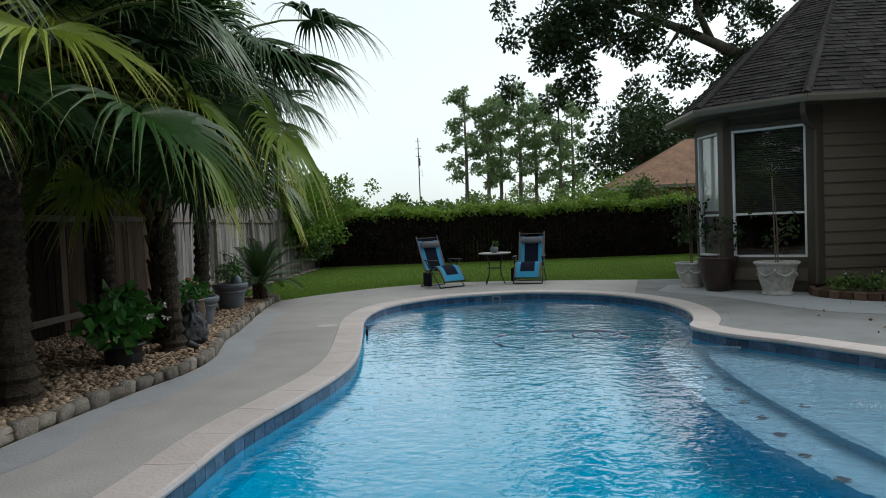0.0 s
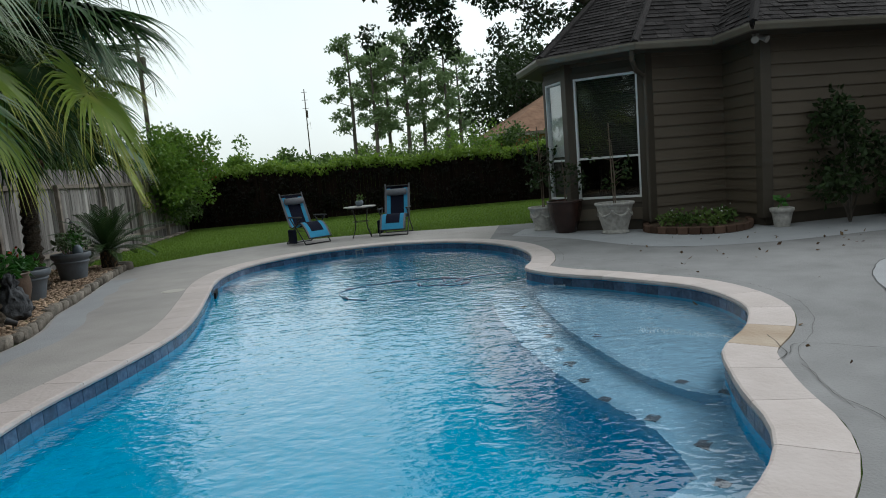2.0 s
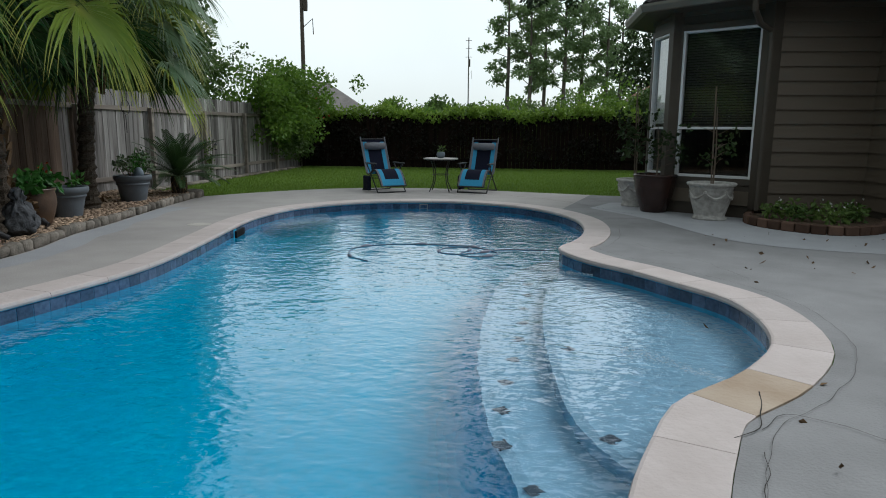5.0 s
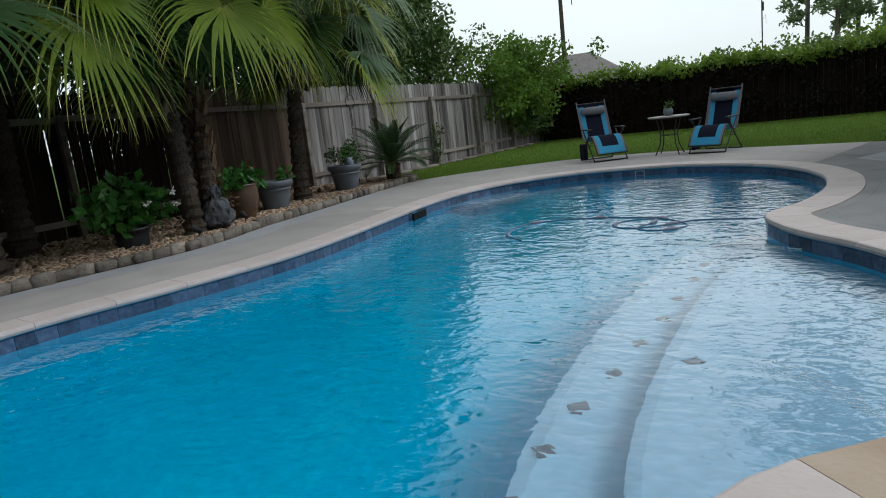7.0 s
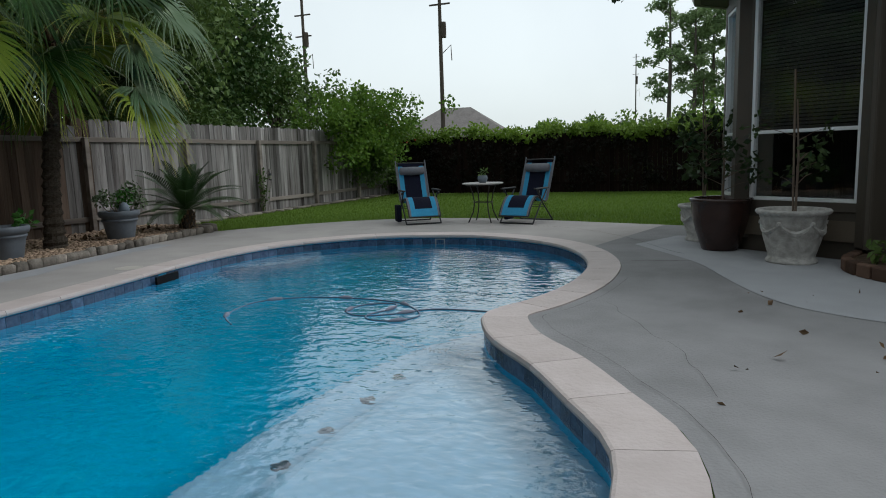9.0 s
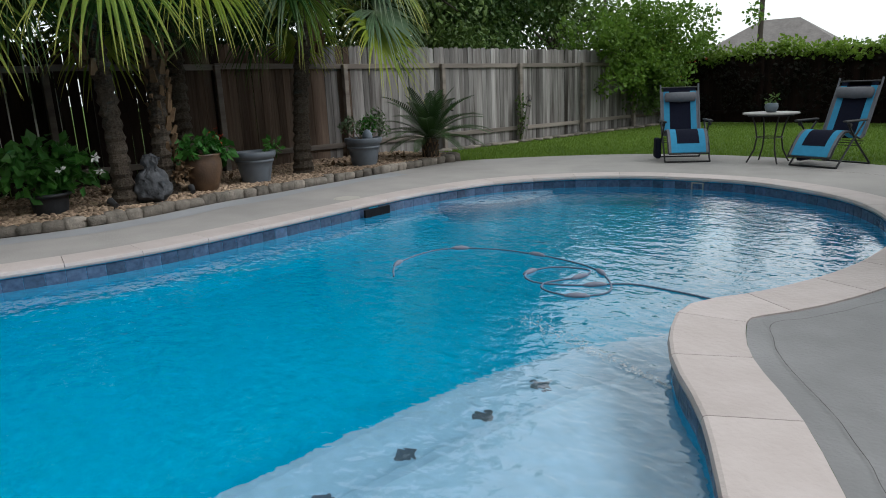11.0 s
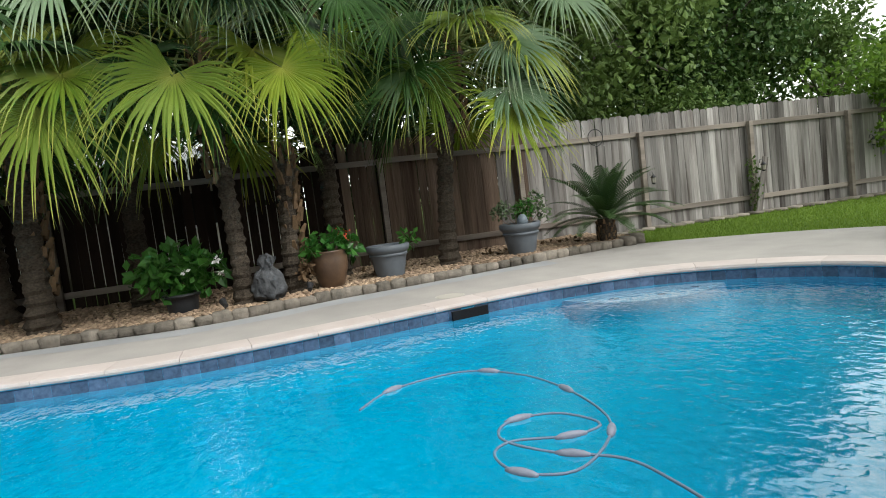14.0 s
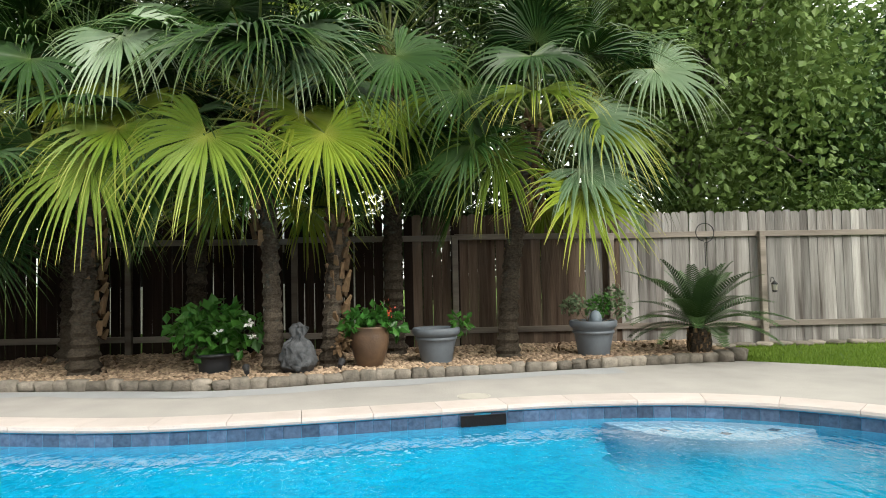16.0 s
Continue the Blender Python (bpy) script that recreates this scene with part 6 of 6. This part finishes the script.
cs += [(-3.9 + g.normal() * 0.5, -2.0 + g.normal() * 0.5, 5.9 + g.normal() * 0.5) for _ in range(12)]
cs += [(-0.5 + g.normal() * 2.0, 0.6 + g.normal() * 1.5, 8.6 + g.normal() * 0.9) for _ in range(34)]
cr = new("crown", leaf_cloud("crown", cs, [0.38] * len(cs), [190] * len(cs), 0.08, "oak", seed=212, long=1.6))
cr.parent = ov

# pines in the distance
PX = [(-0.4, 92, 20.2), (2.6, 90, 17.6), (4.6, 96, 19.6), (7.0, 90, 20.0), (9.6, 95, 18.6), (12.4, 90, 19.4), (14.6, 93, 17.6)]
for i, (x, y, h) in enumerate(PX):
    g = np.random.default_rng(300 + i)
    t = empty("pine_tree", pose(x, y, 0), "tall pine with a bare trunk and layered needles", "tree", "pines in the distance")
    bm = tube([(0, 0, 0), (0.2, 0, h * 0.5), (0.1, 0, h)], [0.3, 0.22, 0.05], 8)
    cs, rs = [], []
    for k in range(20):
        u = 0.36 + 0.62 * (k + g.uniform(-0.4, 0.4)) / 20
        a = g.uniform(0, 6.28)
        rr = (0.5 + 2.6 * math.sin(math.pi * min(1.0, (1.04 - u) * 1.15)) ** 0.8) * g.uniform(0.45, 1.15)
        c = (rr * math.cos(a), rr * math.sin(a), h * u + 0.25 * rr)
        cs += [c, (c[0] * 0.6 + g.normal() * 0.3, c[1] * 0.6, c[2] - 0.15), (c[0] * 0.9 + g.normal() * 0.5, c[1] * 0.9, c[2] + 0.3)]
        rs += [1.0 * g.uniform(0.6, 1.3), 0.6, 0.6]
        tube([(0.1, 0, h * u - 0.5), (c[0], c[1], c[2])], [0.07, 0.02], 4, bm)
    cs += [(0.1, 0, h), (0.1, 0, h - 0.7)]
    rs += [0.6, 0.9]
    part("trunk", bm, "bark", t)
    cr = new("crown", leaf_cloud("crown", cs, rs, [62] * len(cs), 0.23, "pine", seed=330 + i, squash=0.55, long=1.8))
    cr.parent = t

for i, (x, y, cz, cw, ch) in enumerate(((12.5, 46, 6.2, 4.4, 4.0), (17.5, 50, 6.0, 4.6, 4.0))):
    tree("oak_tree", x, y, 0, (0.3, 3.5), (cz, cw, ch), 90, 110, 0.2, "oak", 400 + i, "dark rounded oak beyond the garden")

# shrubs beyond the back fence
for i, (x, y, h, r) in enumerate(((1.6, 27.0, 2.3, 1.5), (3.6, 28.0, 2.6, 1.6), (5.6, 27.3, 3.3, 1.7), (7.4, 27.8, 3.2, 1.6), (-1.2, 27.5, 1.9, 1.5), (9.2, 26.5, 2.4, 1.5))):
    tree("shrub", x, y, 0, (0.08, h * 0.4), (h * 0.6, r, h * 0.42), 46, 80, 0.085, "tree" if i % 2 else "vine", 420 + i, "loose yellow-green shrub behind the back fence", "shrub", rc=0.42)


# vines over the fences
def vine_part(thing, name, centres, radii, per, leaf, material, seed, label=""):
    v = new(name, leaf_cloud(name, centres, radii, [per] * len(centres), leaf, material, seed=seed, long=1.35))
    v.parent = thing
    if label:
        v["label"] = label
    return v


g = np.random.default_rng(500)
bv = empty("climbing_vine", pose(0, 0, 0), "bright green vine spilling over the dark back fence", "vine")
crest = np.arange(FX, 11.5, 0.085)
vine_part(bv, "crest", [(x + g.normal() * 0.1, BY + g.normal() * 0.18, 1.83 + 0.10 * math.sin(x * 1.7) + abs(g.normal()) * 0.13) for x in crest], [0.20] * len(crest), 46, 0.075, "vine", 501, "bright leaves along the fence top")
xs = np.repeat(np.arange(FX, 11.5, 0.25), 4)
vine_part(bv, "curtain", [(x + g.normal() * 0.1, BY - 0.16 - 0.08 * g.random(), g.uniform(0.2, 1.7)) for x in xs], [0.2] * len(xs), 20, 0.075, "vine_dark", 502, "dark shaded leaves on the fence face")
cv2 = empty("corner_climber", pose(0, 0, 0), "bright green climber billowing over the fence corner", "vine")
corner = [(-5.1 + g.normal() * 0.55, 21.6 + g.normal() * 1.25, 2.15 + g.normal() * 0.42) for _ in range(120)]
corner += [(-5.1 + g.normal() * 0.6, 21.6 + g.normal() * 1.1, 2.9 + g.random() * 0.5) for _ in range(10)]
vine_part(cv2, "foliage", corner, [0.34] * 130, 80, 0.085, "vine", 503)
vine_part(cv2, "hanging_foliage", [(-5.25 + g.normal() * 0.2, 22.6 + g.normal() * 0.7, 1.2 + g.normal() * 0.4) for _ in range(40)], [0.32] * 40, 60, 0.075, "tree", 504, "darker leaves hanging down the fence")
vine_part(cv2, "blossom", [(-5.0 + g.normal() * 0.5, 22.4 + g.normal() * 0.6, 2.0 + g.normal() * 0.3) for _ in range(20)], [0.3] * 20, 3, 0.05, "flower_red", 506, "small orange-red flowers")["kind"] = "stuff"
pv = empty("post_vine", pose(0, 0, 0), "small vine climbing a fence post", "vine")
vine_part(pv, "foliage", [(FX + 0.2, 16.9 + g.normal() * 0.05, z) for z in np.linspace(0.2, 1.0, 8)], [0.1] * 8, 18, 0.05, "tree", 507)


# ---- poles ----
def utility_pole(x, y, h, arms, seed):
    t = empty("utility_pole", pose(x, y, 0), "wooden utility pole with cross-arm and fittings", "utility pole", "utility poles")
    part("pole", tube([(0, 0, -0.5), (0, 0, h * 0.5), (0, 0, h)], [0.2, 0.17, 0.13], 10), "pole", t)
    for z in arms:
        part("cross_arm", boxm(-0.9, -0.06, h - z - 0.06, 0.9, 0.06, h - z + 0.06), "pole", t)
        for sx in (-0.8, -0.4, 0.4, 0.8):
            part("insulator", lathe([(0.05, h - z + 0.06), (0.07, h - z + 0.12), (0.04, h - z + 0.22)], 8), "security", t)
    part("bracket", tube([(0.15, 0, h * 0.62), (0.9, 0, h * 0.66), (0.95, 0, h * 0.58)], 0.04, 6), "pole", t)
    part("transformer", lathe([(0.2, h * 0.70), (0.22, h * 0.72), (0.22, h * 0.77), (0.18, h * 0.78)], 10), "pole", t).matrix_basis = pose(0.3, 0, 0)


utility_pole(-16.0, 55, 15.5, (0.5, 2.0), 1)
utility_pole(-15.5, 200, 28.0, (0.9, 3.2, 5.6), 2)
utility_pole(-32.5, 60, 17.5, (0.5, 2.2, 4.2), 3)


# ---- neighbouring houses ----
def far_house(x, y, w, d, eave, ridge, rot, wall, roof, label):
    t = empty("neighbour_house", pose(x, y, 0, 0, 0, rot), label, "house")
    part("wall", boxm(-w / 2, -d / 2, 0, w / 2, d / 2, eave), wall, t)
    bm = bmesh.new()
    o = 0.5
    c = [bm.verts.new(v) for v in ((-w / 2 - o, -d / 2 - o, eave), (w / 2 + o, -d / 2 - o, eave), (w / 2 + o, d / 2 + o, eave), (-w / 2 - o, d / 2 + o, eave))]
    s = max(0.1, w / 2 - d / 2)
    a, b = bm.verts.new((-s, 0, ridge)), bm.verts.new((s, 0, ridge))
    for f in ((c[0], c[1], b, a), (c[1], c[2], b), (c[2], c[3], a, b), (c[3], c[0], a), (c[3], c[2], c[1], c[0])):
        bm.faces.new(f)
    part("roof", bm, roof, t)
    part("fascia", boxm(-w / 2 - o - 0.02, -d / 2 - o - 0.02, eave - 0.18, w / 2 + o + 0.02, d / 2 + o + 0.02, eave - 0.01), "gutter", t)
    for sx in (-0.25, 0.25):
        win = part("window", boxm(sx * w - 0.7, -d / 2 - 0.04, 1.0, sx * w + 0.7, -d / 2 + 0.02, 2.2), "winframe", t)
        part("pane", boxm(sx * w - 0.62, -d / 2 - 0.05, 1.08, sx * w + 0.62, -d / 2 - 0.03, 2.12), "roomdark", win)


far_house(15.6, 40, 13.5, 9, 3.1, 6.0, 0, "brick_far", "shingle_tan", "neighbour house with tan shingle hip roof and orange brick walls")
far_house(-19.0, 66, 11, 8, 3.0, 6.0, 10, "wall_far", "shingle_grey", "distant house with grey-brown hip roof")
far_house(-11.5, 128, 16, 10, 2.4, 4.6, 0, "wall_far", "shingle_grey", "low distant house with grey roof")
far_house(-23, 130, 16, 10, 2.4, 4.4, 5, "wall_far", "shingle_grey", "low distant house with grey roof")
far_house(-13.8, 4.6, 8.0, 5.5, 2.0, 3.3, 90, "wall_far", "metal_roof", "neighbour outbuilding with white metal roof behind the fence")

# tree line on the horizon
for i, (x, y, h, r) in enumerate(((-34, 120, 6, 7), (-24, 125, 5, 6), (-14.5, 118, 4.6, 2.4), (-5, 122, 4.8, 6), (3, 120, 6.5, 7), (14, 125, 9, 9), (-46, 115, 8, 9), (-60, 105, 9, 9), (28, 120, 10, 9), (-18, 100, 5.6, 1.8), (-10, 95, 5.2, 1.6), (-3, 70, 3.4, 3.5), (-9, 72, 3.2, 3.5))):
    tree("distant_tree", x, y, 0, (0.25, h * 0.5), (h * 0.6, r, h * 0.42), 44, 60, 0.34, "vine" if i % 3 == 0 else "tree", 600 + i, "distant green tree on the skyline", rc=1.1)
# unseen planting added to close the garden and block sky light behind the walk
for i, (x, y) in enumerate(((-3, -13), (2, -14), (7, -13.5), (12, -14), (17, -12))):
    tree("garden_tree", x, y, -0.05, (0.2, 2.5), (4.0, 3.2, 3.6), 60, 60, 0.2, "oak", 700 + i, "dark evergreen added unseen behind the walk to block the sky")
fence_s = empty("south_fence", pose(0, -11.5, 0), "plain timber fence closing the garden", "fence")
for i in range(7):
    part("panel", boxm(-6 + i * 4, -0.02, 0, -2.05 + i * 4, 0.02, 1.9), "fence_dark", fence_s)

# ---- deck details ----
def patch(name, pts, label, z=0.004, material="deck_light"):
    return tagged(sheet(name, [[p[:2] for p in pts]], z, material), label, "deck", kind="structure")


near_house = spline([(3.9, 12.6), (4.3, 11.95), (4.72, 11.2), (5.0, 10.3), (5.25, 9.6), (5.6, 9.1), (6.3, 8.75), (7.4, 8.6), (9.0, 8.7), (12.0, 8.8)], 4)
patch("deck_band", list(near_house) + [Vector((12, 10.6, 0)), Vector((8.05, 10.38, 0)), Vector((8.0, 11.6, 0)), Vector((6.4, 11.5, 0)), Vector((5.1, 12.4, 0)), Vector((4.9, 13.6, 0)), Vector((4.4, 13.6, 0))], "paler bleached concrete strip beside the house")
CURVE = [(7.9, 6.9), (7.0, 6.55), (6.5, 6.1), (6.2, 5.75), (5.75, 5.0), (5.38, 4.27), (4.95, 3.65), (4.6, 3.2), (4.45, 2.9), (4.32, 2.5), (4.2, 1.6), (4.3, 0.5)]
cv = spline(CURVE, 5)
patch("deck_slab", list(cv) + [Vector((4.6, -4.5, 0)), Vector((13.3, -4.5, 0)), Vector((13.3, 6.9, 0))], "paler poured concrete slab beyond the curved joint")
edge_l = [p for p in bed_line if 3.0 < p.y < 11.5]
strip_pts = [Vector((p.x + 0.05, p.y, 0)) for p in edge_l] + [Vector((p.x + 0.42 + 0.22 * noise.noise(Vector((p.y * 1.1, 3, 0))), p.y, 0)) for p in reversed(edge_l)]
patch("deck_wash", strip_pts, "pale mineral stain along the bed edge", 0.007)

i1 = min(range(len(outer)), key=lambda i: (outer[i] - Vector((3.45, 12.45, 0))).length)
i2 = min(range(len(outer)), key=lambda i: (outer[i] - Vector((-1.75, 2.2, 0))).length)
arc = [outer[i % len(outer)] + nrm[i % len(outer)] * 0.004 for i in range(i1, i2 + 1 if i2 > i1 else i2 + 1 + len(outer))]
west = [p for p in bed_line if p.y > 1.0]
north = [p for p in lawn_line[1:] if p.x < 4.3]
patch("deck_west", arc + [Vector((p.x + 0.01, p.y, 0)) for p in west] + [Vector((p.x, p.y - 0.01, 0)) for p in north], "pale concrete between the pool and the bed, painted lighter than the shaded east", 0.004, "deck_pale")


def joint(name, pts, w, wob, label):
    """A crack or joint as a thin ragged ribbon."""
    line = even(spline(pts, 6), 0.05, closed=False)
    bm = bmesh.new()
    prev = None
    for i, (p, n) in enumerate(zip(line, normals2(line, False))):
        o = n * wob * noise.noise(Vector((p.x * 5, p.y * 5, 1)))
        ww = w * (0.6 + 0.8 * abs(noise.noise(Vector((p.x * 9, p.y * 9, 4)))))
        cur = (bm.verts.new(p + o + n * ww + Vector((0, 0, 0.0095))), bm.verts.new(p + o - n * ww + Vector((0, 0, 0.0095))))
        if prev:
            bm.faces.new((prev[0], prev[1], cur[1], cur[0]))
        prev = cur
    bmesh.ops.recalc_face_normals(bm, faces=bm.faces[:])
    for f in bm.faces:
        if f.normal.z < 0:
            f.normal_flip()
    return tagged(obj(name, bm, "crack"), label, "crack", kind="structure")


joint("deck_joint", CURVE, 0.004, 0.02, "dark curved joint between deck slabs")
joint("deck_crack", [(3.9, 3.73), (4.12, 3.92), (4.4, 3.74), (4.72, 3.47), (5.2, 3.3)], 0.0025, 0.03, "jagged crack in the concrete")
joint("deck_crack", [(3.85, 3.5), (3.68, 3.0), (3.66, 2.6), (3.5, 2.28), (3.4, 2.1), (3.6, 1.95), (3.9, 1.8)], 0.0025, 0.03, "jagged crack in the concrete")
joint("deck_crack", [(3.75, 3.62), (3.9, 3.75), (4.0, 4.05), (4.05, 4.2)], 0.0035, 0.03, "broken gap between coping and deck")
joint("deck_joint", [(1.2, 14.55), (2.48, 14.5), (3.6, 13.45), (4.3, 12.2), (4.55, 11.8)], 0.004, 0.02, "thin joint in the deck")
joint("deck_joint", [(4.0, 11.2), (4.3, 11.25), (4.65, 11.3)], 0.008, 0.01, "dark joint in the deck")
joint("deck_crack", [(4.05, 9.0), (4.3, 8.5), (4.45, 8.2), (4.7, 7.7), (4.9, 7.0)], 0.0015, 0.04, "hairline crack in the concrete")
ring = [p + n * 0.46 for p, n in zip(inner, nrm)]
rim = [tuple(p[:2]) for p in ring if p.x > 2.6 and 2.6 < p.y < 10.5]
joint("deck_joint", rim[::3], 0.0015, 0.015, "hairline crack following the coping")
g = np.random.default_rng(900)
lit = leaf_cloud("leaf_litter", [(g.uniform(5.0, 8.5), g.uniform(7.4, 9.9), 0.012) for _ in range(46)] + [(g.uniform(4.0, 7.0), g.uniform(3.0, 7.5), 0.012) for _ in range(12)], [0.02] * 58, [1] * 58, 0.04, "boot", squash=0.05, seed=901, droop=0)
tagged(new("leaf_litter", lit), "scattered dry brown leaves on the deck", "leaves", kind="stuff")


# ---- return jets breaking the surface ----
def jet(name, a, b, n, seed):
    g = np.random.default_rng(seed)
    me_v, me_f = [], []
    ico = np.array([(1, 0, 0), (-1, 0, 0), (0, 1, 0), (0, -1, 0), (0, 0, 1), (0, 0, -1)], float)
    tri = np.array([(0, 2, 4), (2, 1, 4), (1, 3, 4), (3, 0, 4), (2, 0, 5), (1, 2, 5), (3, 1, 5), (0, 3, 5)])
    d = np.array(b) - np.array(a)
    side = np.array([-d[1], d[0]]) / np.hypot(*d)
    for i in range(n):
        u = g.random() ** 1.4
        p = np.array(a) + d * u + side * g.normal() * (0.010 + 0.05 * u)
        s = g.uniform(0.0015, 0.005)
        me_v.append(ico * np.array([s * 1.8, s * 1.2, s * 0.5]) + (p[0], p[1], WATER + 0.003 + abs(g.normal()) * 0.012 * math.sin(math.pi * min(1, u + 0.1))))
        me_f.append(tri + 6 * i)
    return tagged(new(name, raw(name, np.concatenate(me_v).tolist(), np.concatenate(me_f).tolist(), "foam", smooth=True)), "white foam where a return jet breaks the water surface", "foam", kind="stuff")


jet("jet_foam", (3.5, 7.66), (2.3, 7.95), 520, 1)
jet("jet_foam", (4.12, 4.62), (3.45, 5.3), 420, 2)


# ---- lawn blades ----
def lawn(n, seed):
    g = np.random.default_rng(seed)
    lx, ly = np.array([p.x for p in lawn_line]), np.array([p.y for p in lawn_line])
    x = g.uniform(FX + 0.25, 9.5, n)
    y = 13.2 + (BY - 13.3) * g.random(n) ** 1.5
    edge = np.where(x < lx[0], 13.35, np.interp(x, lx, ly))
    ok = y > edge + 0.01
    x, y = x[ok], y[ok]
    k = len(x)
    h = g.uniform(0.025, 0.06, k)
    a = g.uniform(0, 6.28, k)
    w = 0.006
    dx, dy = g.normal(size=k) * 0.018, g.normal(size=k) * 0.018
    z = np.full(k, -0.012)
    V = np.stack([np.stack([x - w * np.cos(a), y - w * np.sin(a), z], 1), np.stack([x + w * np.cos(a), y + w * np.sin(a), z], 1), np.stack([x + dx, y + dy, z + h], 1)], 1).reshape(-1, 3)
    return raw("grass_blades", V.tolist(), np.arange(3 * k).reshape(-1, 3).tolist(), "blade")


tagged(new("grass_blades", lawn(150000, 77)), "short green grass blades of the lawn", "grass", kind="stuff")

# ---- coping, tiles and wall fittings, piece by piece ----
bond = bmesh.new()
ra = [bond.verts.new((p.x + n.x * 0.004, p.y + n.y * 0.004, -0.052)) for p, n in zip(inner, nrm)]
rb3 = [bond.verts.new((p.x + n.x * 0.36, p.y + n.y * 0.36, -0.052)) for p, n in zip(inner, nrm)]
rc3 = [bond.verts.new((p.x + n.x * 0.36, p.y + n.y * 0.36, -0.004)) for p, n in zip(inner, nrm)]
for i in range(len(inner)):
    j = (i + 1) % len(inner)
    bond.faces.new((ra[i], ra[j], rb3[j], rb3[i]))
    bond.faces.new((rb3[i], rb3[j], rc3[j], rc3[i]))
part("bond_beam", bond, "grout", shell)


def coping_piece(i0, i1, tint):
    bm = bmesh.new()
    rows = []
    for s in np.linspace(0, 1, 4):
        u = i0 + (i1 - i0) * s
        if s == 0:
            u += 0.015
        if s == 1:
            u -= 0.015
        a, f = int(math.floor(u)) % len(inner), u - math.floor(u)
        b = (a + 1) % len(inner)
        p = inner[a].lerp(inner[b], f)
        n = nrm[a].lerp(nrm[b], f).normalized()
        q = lambda o, z: bm.verts.new((p.x + n.x * o, p.y + n.y * o, z))
        rows.append([q(-0.022, -0.040), q(-0.028, -0.020), q(-0.020, 0.004), q(-0.004, 0.010), q(0.335, 0.008), q(0.338, -0.040)])
    for a, b in zip(rows, rows[1:]):
        for i in range(6):
            bm.faces.new((a[i], a[(i + 1) % 6], b[(i + 1) % 6], b[i]))
    bm.faces.new(rows[0])
    bm.faces.new(rows[-1][::-1])
    bmesh.ops.recalc_face_normals(bm, faces=bm.faces[:])
    part("coping_stone", bm, tint, shell)


M["coping_stain"] = mat("coping_rust_stain", (0.47, 0.385, 0.30), 0.7, var=0.4, scale=3, bump=0.3, bscale=30, col2=(0.34, 0.25, 0.17), rnd=0.05)
n_in = len(inner)
step = 4
cuts = list(range(0, n_in - 1, step))
cuts[-1] = n_in if n_in - cuts[-1] < 2 else cuts[-1]
if cuts[-1] != n_in:
    cuts.append(n_in)
for a, b in zip(cuts, cuts[1:]):
    c = inner[((a + b) // 2) % n_in]
    coping_piece(a, b, "coping_stain" if (c - Vector((3.72, 4.15, 0))).length < 0.28 else "coping")

tile_me = [mesh_only("tile", boxm(-0.0745, -0.012, -0.075, 0.0745, 0.004, 0.075, 0.004), "tile") for _ in range(1)]
SKIM = Vector((-1.27, 9.52, 0))
for i in range(n_in):
    j = (i + 1) % n_in
    c = (inner[i] + inner[j]) / 2
    if (c - SKIM).length < 0.13:
        continue
    d = inner[j] - inner[i]
    piece("tile", tile_me[0], shell, Matrix.Translation((c.x, c.y, -0.128)) @ Matrix.Rotation(math.atan2(d.y, d.x), 4, "Z") @ Matrix.Diagonal((d.length / 0.15, 1, 1, 1)))
sk = min(range(n_in), key=lambda i: (inner[i] - SKIM).length)
skd = inner[(sk + 1) % n_in] - inner[sk - 1]
# solid dark block painted as the shade inside the skimmer opening
part("skimmer_mouth", boxm(-0.205, -0.02, -0.055, 0.205, 0.010, 0.05), "dark", shell, "dark block standing for the shaded skimmer opening").matrix_basis = Matrix.Translation((SKIM.x, SKIM.y, -0.105)) @ Matrix.Rotation(math.atan2(skd.y, skd.x), 4, "Z")
rt = min(range(n_in), key=lambda i: (inner[i] - Vector((0.8, 13.2, 0))).length)
rp, rn = inner[rt], nrm[rt]
fr = bmesh.new()
for q in ((-0.08, 0.08, -0.05, -0.035), (-0.08, 0.08, 0.035, 0.05), (-0.08, -0.065, -0.035, 0.035), (0.065, 0.08, -0.035, 0.035)):
    box(fr, q[0], -0.012, q[2], q[1], 0.012, q[3])
part("fill_spout_frame", fr, "security", shell, "small grey spout frame in the tile").matrix_basis = Matrix.Translation((rp.x - rn.x * 0.016, rp.y - rn.y * 0.016, -0.11)) @ Matrix.Rotation(math.atan2(rn.y, rn.x) + math.pi / 2, 4, "Z")
